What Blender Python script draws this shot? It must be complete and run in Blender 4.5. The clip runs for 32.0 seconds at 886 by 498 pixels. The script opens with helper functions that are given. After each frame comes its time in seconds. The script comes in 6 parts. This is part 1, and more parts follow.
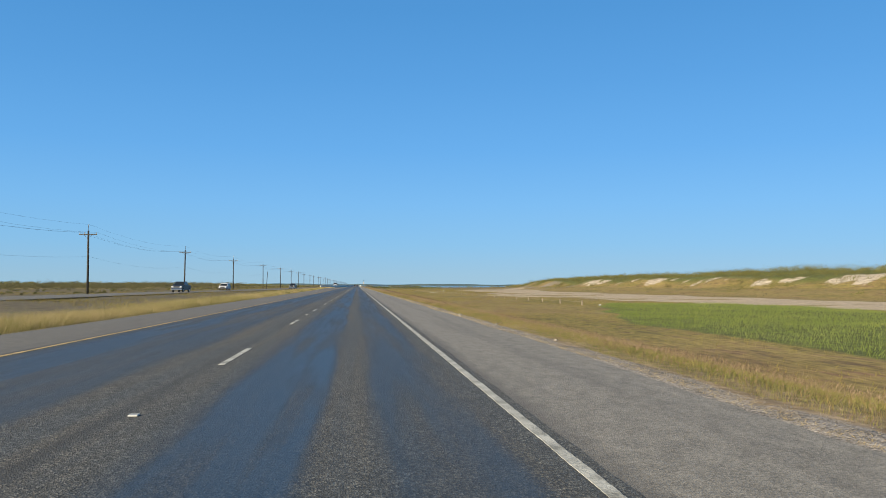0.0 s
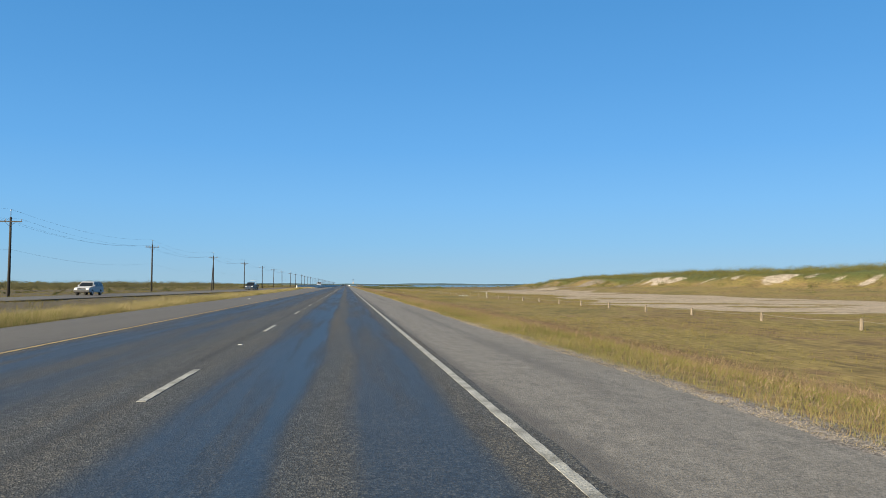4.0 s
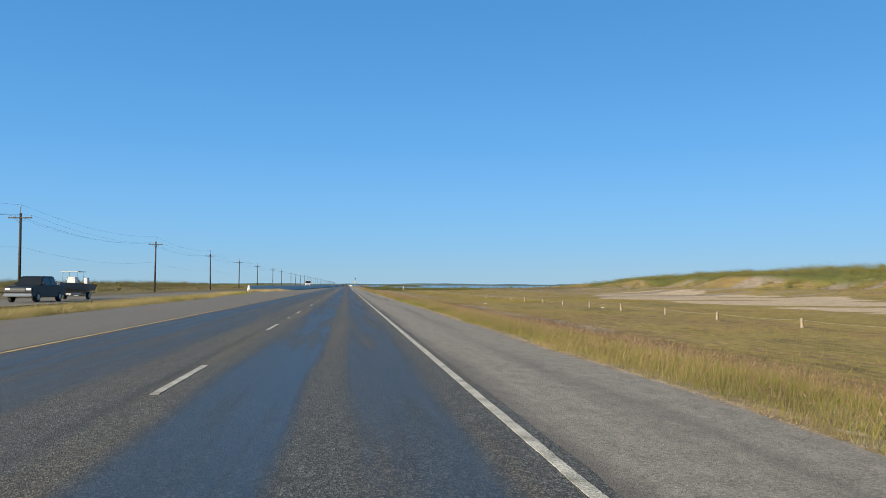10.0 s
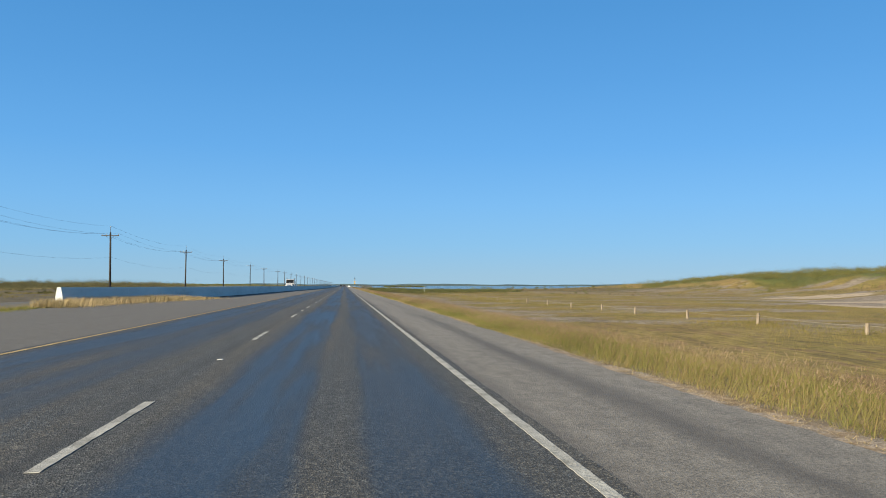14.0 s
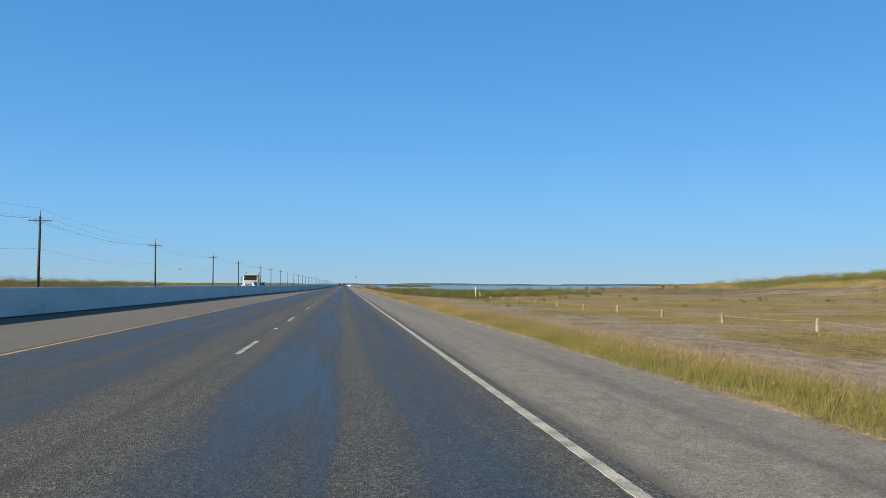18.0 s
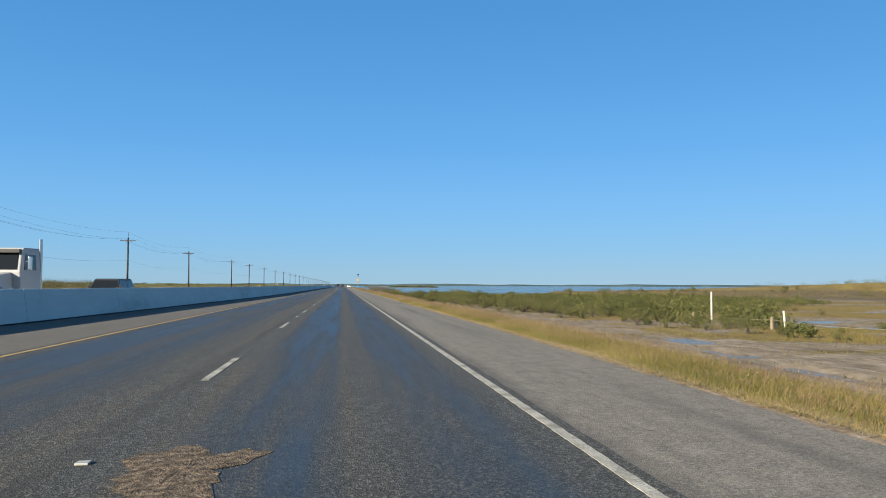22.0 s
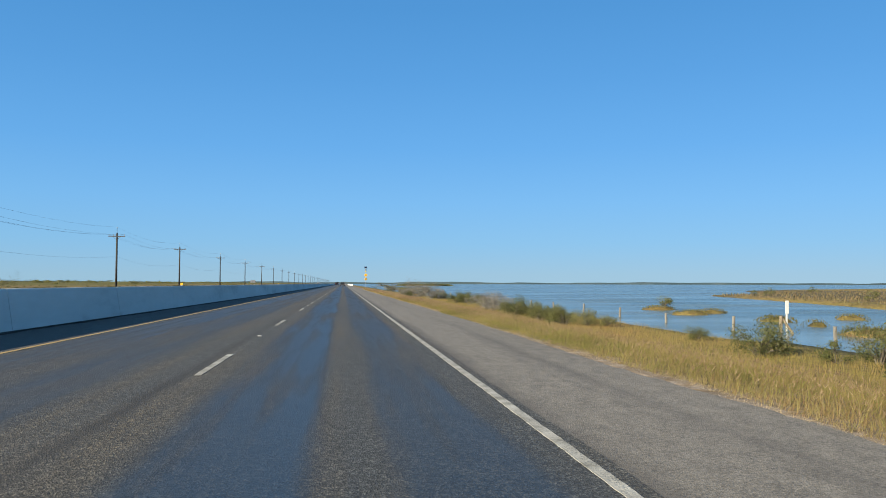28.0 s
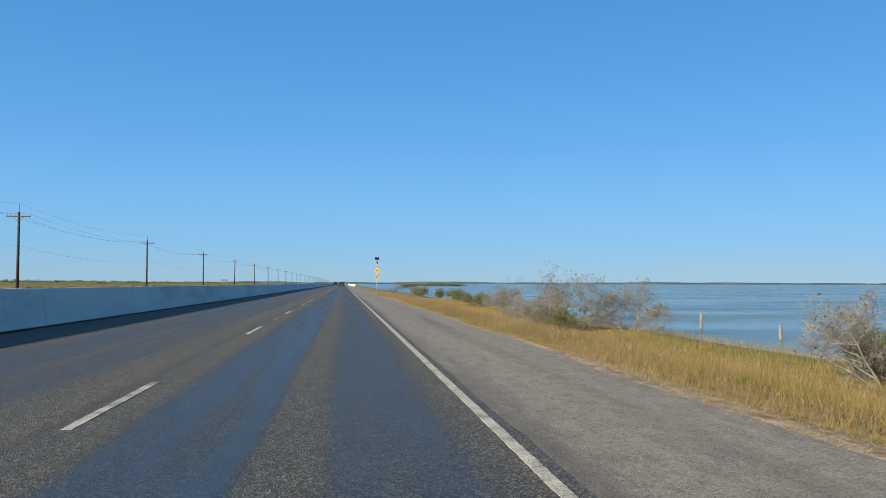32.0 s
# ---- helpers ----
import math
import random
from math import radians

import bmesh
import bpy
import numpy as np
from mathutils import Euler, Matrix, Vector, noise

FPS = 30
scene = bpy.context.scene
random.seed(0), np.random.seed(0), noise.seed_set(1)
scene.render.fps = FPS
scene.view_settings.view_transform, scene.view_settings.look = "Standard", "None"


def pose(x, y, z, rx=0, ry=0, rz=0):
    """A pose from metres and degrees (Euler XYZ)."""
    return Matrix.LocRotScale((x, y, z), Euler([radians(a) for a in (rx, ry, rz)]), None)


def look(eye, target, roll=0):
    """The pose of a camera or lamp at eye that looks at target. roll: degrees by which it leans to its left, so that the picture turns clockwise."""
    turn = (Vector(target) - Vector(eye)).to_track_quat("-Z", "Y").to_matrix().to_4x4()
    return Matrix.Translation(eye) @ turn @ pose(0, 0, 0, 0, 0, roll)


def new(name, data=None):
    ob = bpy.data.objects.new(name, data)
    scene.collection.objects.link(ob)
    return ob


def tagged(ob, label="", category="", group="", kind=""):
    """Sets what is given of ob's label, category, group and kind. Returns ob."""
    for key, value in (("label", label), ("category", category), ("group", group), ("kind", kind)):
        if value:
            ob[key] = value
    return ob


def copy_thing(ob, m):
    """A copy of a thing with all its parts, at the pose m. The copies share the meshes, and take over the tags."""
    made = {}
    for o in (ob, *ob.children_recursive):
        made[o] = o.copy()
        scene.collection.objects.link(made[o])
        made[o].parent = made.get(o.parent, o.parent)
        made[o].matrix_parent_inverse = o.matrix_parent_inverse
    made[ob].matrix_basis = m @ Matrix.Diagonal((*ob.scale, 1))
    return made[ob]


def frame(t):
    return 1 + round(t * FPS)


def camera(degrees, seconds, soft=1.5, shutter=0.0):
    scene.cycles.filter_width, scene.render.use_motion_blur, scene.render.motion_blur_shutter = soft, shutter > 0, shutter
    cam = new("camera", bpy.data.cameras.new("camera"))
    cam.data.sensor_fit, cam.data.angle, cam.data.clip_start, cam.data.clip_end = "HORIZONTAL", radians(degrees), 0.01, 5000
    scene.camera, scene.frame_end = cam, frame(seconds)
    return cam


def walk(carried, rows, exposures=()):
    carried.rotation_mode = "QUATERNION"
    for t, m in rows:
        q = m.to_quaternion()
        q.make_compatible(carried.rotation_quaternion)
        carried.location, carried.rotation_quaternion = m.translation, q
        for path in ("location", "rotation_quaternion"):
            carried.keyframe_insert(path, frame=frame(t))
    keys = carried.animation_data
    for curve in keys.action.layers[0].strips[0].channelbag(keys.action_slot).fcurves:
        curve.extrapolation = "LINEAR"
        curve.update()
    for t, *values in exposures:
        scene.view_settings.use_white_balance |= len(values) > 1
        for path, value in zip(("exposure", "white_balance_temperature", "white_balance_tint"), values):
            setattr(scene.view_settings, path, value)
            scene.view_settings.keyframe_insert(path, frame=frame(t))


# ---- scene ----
# The white edge line is x = 0, the road runs along +y, its surface is z = 0.
PATH = [
    (0.0, -1.503, 2.182, 1.220, -6.387, 2.734, -0.156),
    (0.5, -1.517, 13.310, 1.220, -6.392, 2.747, -0.153),
    (1.0, -1.601, 24.428, 1.220, -6.491, 2.762, -0.137),
    (1.5, -1.606, 35.619, 1.220, -6.778, 2.686, -0.110),
    (2.0, -1.526, 46.755, 1.220, -7.052, 2.654, -0.086),
    (2.5, -1.431, 57.812, 1.220, -7.207, 2.693, -0.080),
    (3.0, -1.416, 68.934, 1.220, -7.231, 2.688, -0.103),
    (3.5, -1.493, 80.053, 1.220, -7.238, 2.706, -0.073),
    (5.5, -1.186, 124.644, 1.220, -7.205, 2.649, -0.090),
    (6.0, -1.204, 135.745, 1.220, -7.234, 2.710, -0.078),
    (6.5, -1.257, 146.829, 1.220, -7.249, 2.691, -0.149),
    (7.0, -1.257, 157.947, 1.220, -7.219, 2.722, -0.140),
    (7.5, -1.318, 169.092, 1.220, -7.232, 2.670, -0.135),
    (8.0, -1.312, 180.275, 1.220, -7.214, 2.652, -0.112),
    (8.5, -1.315, 191.481, 1.220, -7.223, 2.689, -0.100),
    (9.0, -1.311, 202.651, 1.220, -7.157, 2.641, -0.145),
    (9.5, -1.403, 213.731, 1.220, -7.133, 2.680, -0.134),
    (10.0, -1.448, 224.774, 1.220, -7.175, 2.707, -0.135),
    (10.5, -1.540, 235.777, 1.220, -7.199, 2.734, -0.137),
    (11.0, -1.599, 246.824, 1.220, -7.268, 2.762, -0.145),
    (11.5, -1.614, 257.912, 1.220, -7.224, 2.732, -0.107),
    (12.0, -1.655, 269.022, 1.220, -7.240, 2.754, -0.091),
    (12.5, -1.613, 280.200, 1.220, -7.238, 2.706, -0.130),
    (13.0, -1.568, 291.348, 1.220, -7.235, 2.744, -0.103),
    (13.5, -1.555, 302.505, 1.220, -7.308, 2.735, -0.132),
    (15.5, -1.579, 347.106, 1.220, -7.356, 2.739, -0.093),
    (16.0, -1.594, 358.209, 1.220, -7.362, 2.733, -0.135),
    (16.5, -1.596, 369.313, 1.220, -7.247, 2.614, -0.106),
    (17.0, -1.652, 380.392, 1.220, -7.377, 2.697, -0.117),
    (17.5, -1.666, 391.534, 1.220, -7.323, 2.644, -0.139),
    (18.0, -1.724, 402.688, 1.220, -7.373, 2.694, -0.175),
    (18.5, -1.763, 413.806, 1.220, -7.380, 2.708, -0.125),
    (19.0, -1.806, 424.903, 1.220, -7.422, 2.751, -0.121),
    (19.5, -1.808, 436.011, 1.220, -7.456, 2.741, -0.097),
    (20.0, -1.809, 447.144, 1.220, -7.458, 2.754, -0.116),
    (20.5, -1.854, 458.245, 1.220, -7.509, 2.760, -0.096),
    (21.0, -1.838, 469.406, 1.220, -7.536, 2.755, -0.101),
    (21.5, -1.841, 480.561, 1.220, -7.420, 2.738, -0.132),
    (22.0, -1.822, 491.699, 1.220, -7.472, 2.737, -0.171),
    (22.5, -1.787, 502.809, 1.220, -7.405, 2.738, -0.096),
    (23.0, -1.802, 513.966, 1.220, -7.449, 2.696, -0.137),
    (23.5, -1.802, 525.133, 1.220, -7.488, 2.662, -0.133),
    (24.0, -1.797, 536.300, 1.220, -7.502, 2.634, -0.148),
    (24.5, -1.759, 547.439, 1.220, -7.453, 2.635, -0.125),
    (25.0, -1.730, 558.575, 1.220, -7.466, 2.626, -0.146),
    (25.5, -1.714, 569.716, 1.220, -7.556, 2.714, -0.108),
    (27.5, -1.667, 614.274, 1.220, -7.457, 2.632, -0.120),
    (28.0, -1.664, 625.414, 1.220, -7.461, 2.593, -0.129),
    (28.5, -1.619, 636.580, 1.220, -7.495, 2.631, -0.115),
    (29.0, -1.595, 647.737, 1.220, -7.451, 2.590, -0.125),
    (29.5, -1.558, 658.883, 1.220, -7.417, 2.573, -0.128),
    (30.0, -1.499, 670.030, 1.220, -7.489, 2.598, -0.112),
    (30.5, -1.444, 681.152, 1.220, -7.422, 2.569, -0.123),
    (31.0, -1.362, 692.277, 1.220, -7.455, 2.555, -0.117),
    (31.5, -1.317, 703.399, 1.220, -7.455, 2.549, -0.119),
    (32.0, -1.289, 714.506, 1.220, -7.434, 2.586, -0.112),
]
cam = camera(60.21, 32.0, soft=0.9, shutter=0.0)
walk(cam, [(t, pose(x, y, z, 90 + p, r, w)) for t, x, y, z, w, p, r in PATH])

# ---- world and sun ----
SUN_EL, SUN_AZ = 21.0, 233.0      # azimuth clockwise from +y
world = bpy.data.worlds.new("sky")
scene.world = world
world.use_nodes = True
wn = world.node_tree
sky = wn.nodes.new("ShaderNodeTexSky")
sky.sky_type, sky.sun_disc = "NISHITA", False
sky.sun_elevation, sky.sun_rotation = radians(SUN_EL), radians(SUN_AZ)
sky.air_density, sky.dust_density, sky.ozone_density = 1.0, 0.0, 1.5
soft_sky = wn.nodes.new("ShaderNodeCombineColor")
bands = wn.nodes.new("ShaderNodeSeparateColor")
wn.links.new(sky.outputs[0], bands.inputs[0])
for band, power in enumerate((0.85, 0.58, 0.55)):
    soft = wn.nodes.new("ShaderNodeMath")
    soft.operation = "POWER"
    soft.inputs[1].default_value = power
    wn.links.new(bands.outputs[band], soft.inputs[0])
    wn.links.new(soft.outputs[0], soft_sky.inputs[band])
clear = wn.nodes.new("ShaderNodeVectorMath")
clear.operation = "MULTIPLY"
clear.inputs[1].default_value = (0.42, 1.32, 2.33)
wn.links.new(soft_sky.outputs[0], clear.inputs[0])
# light scattered many times over, the same all round and paler towards the horizon
up = wn.nodes.new("ShaderNodeSeparateXYZ")
wn.links.new(wn.nodes.new("ShaderNodeTexCoord").outputs["Generated"], up.inputs[0])
veil = wn.nodes.new("ShaderNodeValToRGB")
for i, (el, r, g, b) in enumerate(((0.6, .265, .430, .560), (3, .205, .425, .650), (6, .165, .400, .695), (10, .115, .340, .670), (15, .085, .284, .600), (20, .066, .244, .538), (30, .060, .205, .444), (45, .070, .180, .360), (80, .075, .165, .310))):
    stop = veil.color_ramp.elements[i] if i < 2 else veil.color_ramp.elements.new(1.0)
    stop.position, stop.color = math.sin(radians(el)), (r, g, b, 1)
wn.links.new(up.outputs[2], veil.inputs[0])
bright = wn.nodes.new("ShaderNodeVectorMath")
bright.operation, bright.inputs["Scale"].default_value = "SCALE", 10.0
wn.links.new(veil.outputs[0], bright.inputs[0])
both = wn.nodes.new("ShaderNodeMix")
both.data_type, both.inputs[0].default_value = "RGBA", 0.75
wn.links.new(clear.outputs[0], both.inputs[6])
wn.links.new(bright.outputs[0], both.inputs[7])
wn.links.new(both.outputs[2], wn.nodes["Background"].inputs[0])
wn.nodes["Background"].inputs[1].default_value = 0.05
scene.view_settings.exposure = 1.36
sun = new("sun", bpy.data.lights.new("sun", "SUN"))
sun.data.energy, sun.data.angle, sun.data.color = 5.2, radians(0.53), (1.0, 0.88, 0.67)
sd = Vector((math.sin(radians(SUN_AZ)) * math.cos(radians(SUN_EL)), math.cos(radians(SUN_AZ)) * math.cos(radians(SUN_EL)), math.sin(radians(SUN_EL))))
sun.matrix_world = look(sd * 50, (0, 0, 0))

# ---- materials ----
def noise_mat(name, colors, scale, rough=0.9, bump=0.3, bscale=None, stretch=(1, 1, 1), metal=0.0, fine=None, spec=0.3, seed=0.0, obj=False):
    """Noise at two scales blended over a ramp of base colours, with fine relief."""
    m = bpy.data.materials.new(name)
    m.use_nodes = True
    t = m.node_tree
    N, L = t.nodes, t.links
    b = N["Principled BSDF"]
    if obj:
        src = N.new("ShaderNodeTexCoord").outputs["Object"]
    else:
        src = N.new("ShaderNodeNewGeometry").outputs["Position"]
    mp = N.new("ShaderNodeMapping")
    mp.inputs["Scale"].default_value = stretch
    mp.inputs["Location"].default_value = (seed, seed * 1.7, 0)
    L.new(src, mp.inputs[0])
    n1, n2 = N.new("ShaderNodeTexNoise"), N.new("ShaderNodeTexNoise")
    n1.inputs["Scale"].default_value, n1.inputs["Detail"].default_value = scale, 5
    n2.inputs["Scale"].default_value, n2.inputs["Detail"].default_value = fine or scale * 9, 3
    L.new(mp.outputs[0], n1.inputs[0])
    L.new(mp.outputs[0], n2.inputs[0])
    mx = N.new("ShaderNodeMath")
    mx.operation = "MULTIPLY_ADD"
    L.new(n2.outputs[0], mx.inputs[0])
    mx.inputs[1].default_value = 0.4
    ad = N.new("ShaderNodeMath")
    ad.operation = "MULTIPLY_ADD"
    L.new(n1.outputs[0], ad.inputs[0])
    ad.inputs[1].default_value, ad.inputs[2].default_value = 1.1, -0.25
    L.new(ad.outputs[0], mx.inputs[2])
    r = N.new("ShaderNodeValToRGB")
    el = r.color_ramp.elements
    while len(el) < len(colors):
        el.new(0.5)
    for i, c in enumerate(colors):
        el[i].position = 0.28 + 0.44 * i / max(1, len(colors) - 1)
        el[i].color = (*c, 1)
    L.new(mx.outputs[0], r.inputs[0])
    L.new(r.outputs[0], b.inputs["Base Color"])
    b.inputs["Roughness"].default_value = rough
    b.inputs["Metallic"].default_value = metal
    b.inputs["Specular IOR Level"].default_value = spec
    if bump:
        bp = N.new("ShaderNodeBump")
        bp.inputs["Strength"].default_value = bump
        bp.inputs["Distance"].default_value = 0.02
        n3 = N.new("ShaderNodeTexNoise")
        n3.inputs["Scale"].default_value, n3.inputs["Detail"].default_value = bscale or scale * 12, 4
        L.new(mp.outputs[0], n3.inputs[0])
        L.new(n3.outputs[0], bp.inputs["Height"])
        L.new(bp.outputs[0], b.inputs["Normal"])
    return m


def asphalt_mat(name, lane, tone=1.0):
    """Chip seal. In the lanes the wheel tracks are bled smooth and dark, and the middle stays coarse."""
    m = bpy.data.materials.new(name)
    m.use_nodes = True
    t = m.node_tree
    N, L = t.nodes, t.links
    b = N["Principled BSDF"]
    pos = N.new("ShaderNodeNewGeometry").outputs["Position"]

    def noise_of(scale, stretch, detail=4):
        mp = N.new("ShaderNodeMapping")
        mp.inputs["Scale"].default_value = stretch
        L.new(pos, mp.inputs[0])
        n = N.new("ShaderNodeTexNoise")
        n.inputs["Scale"].default_value, n.inputs["Detail"].default_value = scale, detail
        L.new(mp.outputs[0], n.inputs[0])
        return n.outputs[0]

    def math_of(op, a, c, d=None, clamp=False):
        n = N.new("ShaderNodeMath")
        n.operation, n.use_clamp = op, clamp
        for i, v in enumerate((a, c, d)):
            if v is None:
                continue
            if isinstance(v, (int, float)):
                n.inputs[i].default_value = v
            else:
                L.new(v, n.inputs[i])
        return n.outputs[0]

    def mix_of(f, a, c):
        n = N.new("ShaderNodeMix")
        n.data_type = "RGBA"
        if isinstance(f, float):
            n.inputs[0].default_value = f
        else:
            L.new(f, n.inputs[0])
        for i, v in ((6, a), (7, c)):
            if isinstance(v, tuple):
                n.inputs[i].default_value = (*v, 1)
            else:
                L.new(v, n.inputs[i])
        return n.outputs[2]

    chips = N.new("ShaderNodeTexVoronoi")
    chips.inputs["Scale"].default_value = 85
    L.new(pos, chips.inputs["Vector"])
    grain = noise_of(28, (1, 1, 1), 3)
    patch = noise_of(0.5, (1, 0.22, 1))
    sp = N.new("ShaderNodeSeparateXYZ")
    L.new(pos, sp.inputs[0])
    chip_v = N.new("ShaderNodeSeparateColor")
    L.new(chips.outputs["Color"], chip_v.inputs[0])
    fine = N.new("ShaderNodeTexVoronoi")
    fine.inputs["Scale"].default_value = 62
    longer = N.new("ShaderNodeMapping")
    longer.inputs["Scale"].default_value = (1, 0.7, 1)
    L.new(pos, longer.inputs[0])
    L.new(longer.outputs[0], fine.inputs["Vector"])
    fine_v = N.new("ShaderNodeSeparateColor")
    L.new(fine.outputs["Color"], fine_v.inputs[0])
    mottle = noise_of(5.5, (1, 0.45, 1), 6)
    if lane:
        wob = math_of("MULTIPLY_ADD", noise_of(0.10, (0.6, 0.4, 1), 3), 0.5, -0.25)
        wob = math_of("ADD", wob, math_of("MULTIPLY_ADD", noise_of(1.9, (1, 0.08, 1), 6), 0.36, -0.18))
        x = math_of("ADD", sp.outputs[0], wob)
        ramp = N.new("ShaderNodeValToRGB")
        ramp.color_ramp.interpolation = "EASE"
        L.new(math_of("MULTIPLY_ADD", x, 1 / 8.0, 1.0), ramp.inputs[0])
        el = ramp.color_ramp.elements
        stops = [(-7.6, .2), (-6.9, .8), (-6.1, .8), (-5.7, .4), (-5.3, .65), (-4.8, .55), (-4.3, .0), (-3.3, .0), (-2.85, .85), (-2.0, .95), (-1.78, .12), (-1.5, .08), (-1.25, .7), (-0.55, .75), (-0.22, .05), (0.1, 0)]
        while len(el) < len(stops):
            el.new(0.5)
        for e, (px, v) in zip(el, stops):
            e.position, e.color = 1 + px / 8.0, (v, v, v, 1)
        breakup = math_of("MULTIPLY_ADD", noise_of(2.6, (1, 0.045, 1), 10), 2.4, -1.2)
        wide = math_of("MULTIPLY_ADD", noise_of(0.22, (1, 0.18, 1), 4), 1.5, -0.75)
        tr = math_of("MULTIPLY", ramp.outputs[0], math_of("ADD", math_of("ADD", breakup, wide), 0.9, None, True), None, True)
        rub = math_of("MULTIPLY_ADD", mottle, 1.2, -0.1, True)
        speck = math_of("MULTIPLY", math_of("POWER", math_of("MULTIPLY_ADD", fine_v.outputs[0], 0.6, math_of("MULTIPLY", chip_v.outputs[0], 0.4)), 2.4), math_of("MULTIPLY_ADD", rub, 0.9, 0.55), None, True)
        grey = mix_of(speck, (0.008, 0.0084, 0.0084), (0.126, 0.130, 0.122))
        olive = mix_of(speck, (0.012, 0.0105, 0.008), (0.178, 0.152, 0.108))
        coarse = mix_of(math_of("MULTIPLY_ADD", noise_of(2.4, (1, 0.03, 1), 5), 4.0, -1.75, True), grey, olive)
        bled = mix_of(math_of("MULTIPLY", speck, 0.8), (0.013, 0.0145, 0.016), (0.072, 0.074, 0.070))
        laid = mix_of(tr, coarse, bled)
        # the paver's joint beside the lane dashes
        jx = math_of("ADD", sp.outputs[0], math_of("MULTIPLY_ADD", noise_of(1.3, (1, 0.3, 1), 6), 0.24, -0.12))
        joint = math_of("MULTIPLY_ADD", math_of("ABSOLUTE", math_of("ADD", jx, 3.74), None), -8.0, 1.15, True)
        joint = math_of("MULTIPLY", joint, math_of("MULTIPLY_ADD", noise_of(0.9, (1, 0.2, 1), 6), 2.4, -0.55, True))
        L.new(mix_of(math_of("MULTIPLY", joint, 0.8), laid, (0.013, 0.012, 0.011)), b.inputs["Base Color"])
        L.new(math_of("MULTIPLY_ADD", tr, -0.46, 0.86), b.inputs["Roughness"])
        strength = math_of("MULTIPLY_ADD", tr, -0.55, 0.9)
    else:
        streak = noise_of(1.2, (1.5, 0.05, 1), 5)
        dark = math_of("MULTIPLY_ADD", streak, 3.0, -1.45, True)
        ragged = math_of("MULTIPLY_ADD", noise_of(1.0, (1, 0.2, 1), 5), 0.5, -0.25)
        edge_x = math_of("ADD", sp.outputs[0], ragged)
        seam = math_of("MULTIPLY_ADD", edge_x, -4.5, 1.95, True)
        rut = math_of("MULTIPLY_ADD", math_of("ABSOLUTE", math_of("SUBTRACT", edge_x, 1.55), None), -4.5, 1.1, True)
        rut = math_of("MULTIPLY", rut, math_of("MULTIPLY_ADD", noise_of(0.06, (0.1, 1, 1), 3), 3.2, -1.1, True))
        # brown grit dragged along the middle of the shoulder
        along = math_of("MULTIPLY", math_of("MULTIPLY_ADD", sp.outputs[1], 0.06, -17.2, True), math_of("MULTIPLY_ADD", sp.outputs[1], -0.06, 21.2, True))
        drag = math_of("MULTIPLY_ADD", math_of("ABSOLUTE", math_of("SUBTRACT", edge_x, 1.45), None), -3.6, 1.25, True)
        rut = math_of("MAXIMUM", rut, math_of("MULTIPLY", drag, along))
        seam = math_of("MULTIPLY", math_of("MAXIMUM", seam, rut), math_of("GREATER_THAN", sp.outputs[0], 0.0))
        # an old oil stain on the shoulder
        ox = math_of("MULTIPLY_ADD", sp.outputs[0], 1 / 0.62, -1.75 / 0.62)
        oy = math_of("MULTIPLY_ADD", sp.outputs[1], 1 / 1.3, -163.6 / 1.3)
        far_off = math_of("SQRT", math_of("ADD", math_of("MULTIPLY", ox, ox), math_of("MULTIPLY", oy, oy)), None)
        oil = math_of("ADD", math_of("MULTIPLY_ADD", far_off, -1.6, 1.6), math_of("MULTIPLY_ADD", noise_of(2.5, (1, 0.7, 1), 5), 2.4, -1.2), None, True)
        dark = math_of("ADD", math_of("MULTIPLY", dark, 0.6), math_of("MULTIPLY", seam, 0.65), None, True)
        dark = math_of("MAXIMUM", dark, oil)
        mixed_chip = math_of("MULTIPLY_ADD", fine_v.outputs[0], 0.55, math_of("MULTIPLY", chip_v.outputs[0], 0.45))
        mixed_chip = math_of("ADD", mixed_chip, math_of("MULTIPLY_ADD", mottle, 0.9, -0.45), None, True)
        base = mix_of(mixed_chip, (0.062 * tone, 0.056 * tone, 0.047 * tone), (0.212 * tone, 0.193 * tone, 0.163 * tone))
        base = mix_of(math_of("MULTIPLY", patch, 0.7), base, mix_of(mixed_chip, (0.050 * tone, 0.045 * tone, 0.037 * tone), (0.172 * tone, 0.156 * tone, 0.131 * tone)))
        L.new(mix_of(math_of("MULTIPLY", dark, 0.75), base, (0.036, 0.032, 0.029)), b.inputs["Base Color"])
        b.inputs["Roughness"].default_value = 0.9
        strength = 0.6
    b.inputs["Specular IOR Level"].default_value = 0.5
    bp = N.new("ShaderNodeBump")
    bp.inputs["Distance"].default_value = 0.005
    if isinstance(strength, float):
        bp.inputs["Strength"].default_value = strength
    else:
        L.new(strength, bp.inputs["Strength"])
    L.new(math_of("ADD", chips.outputs["Distance"], math_of("ADD", grain, fine.outputs["Distance"])), bp.inputs["Height"])
    L.new(bp.outputs[0], b.inputs["Normal"])
    return m


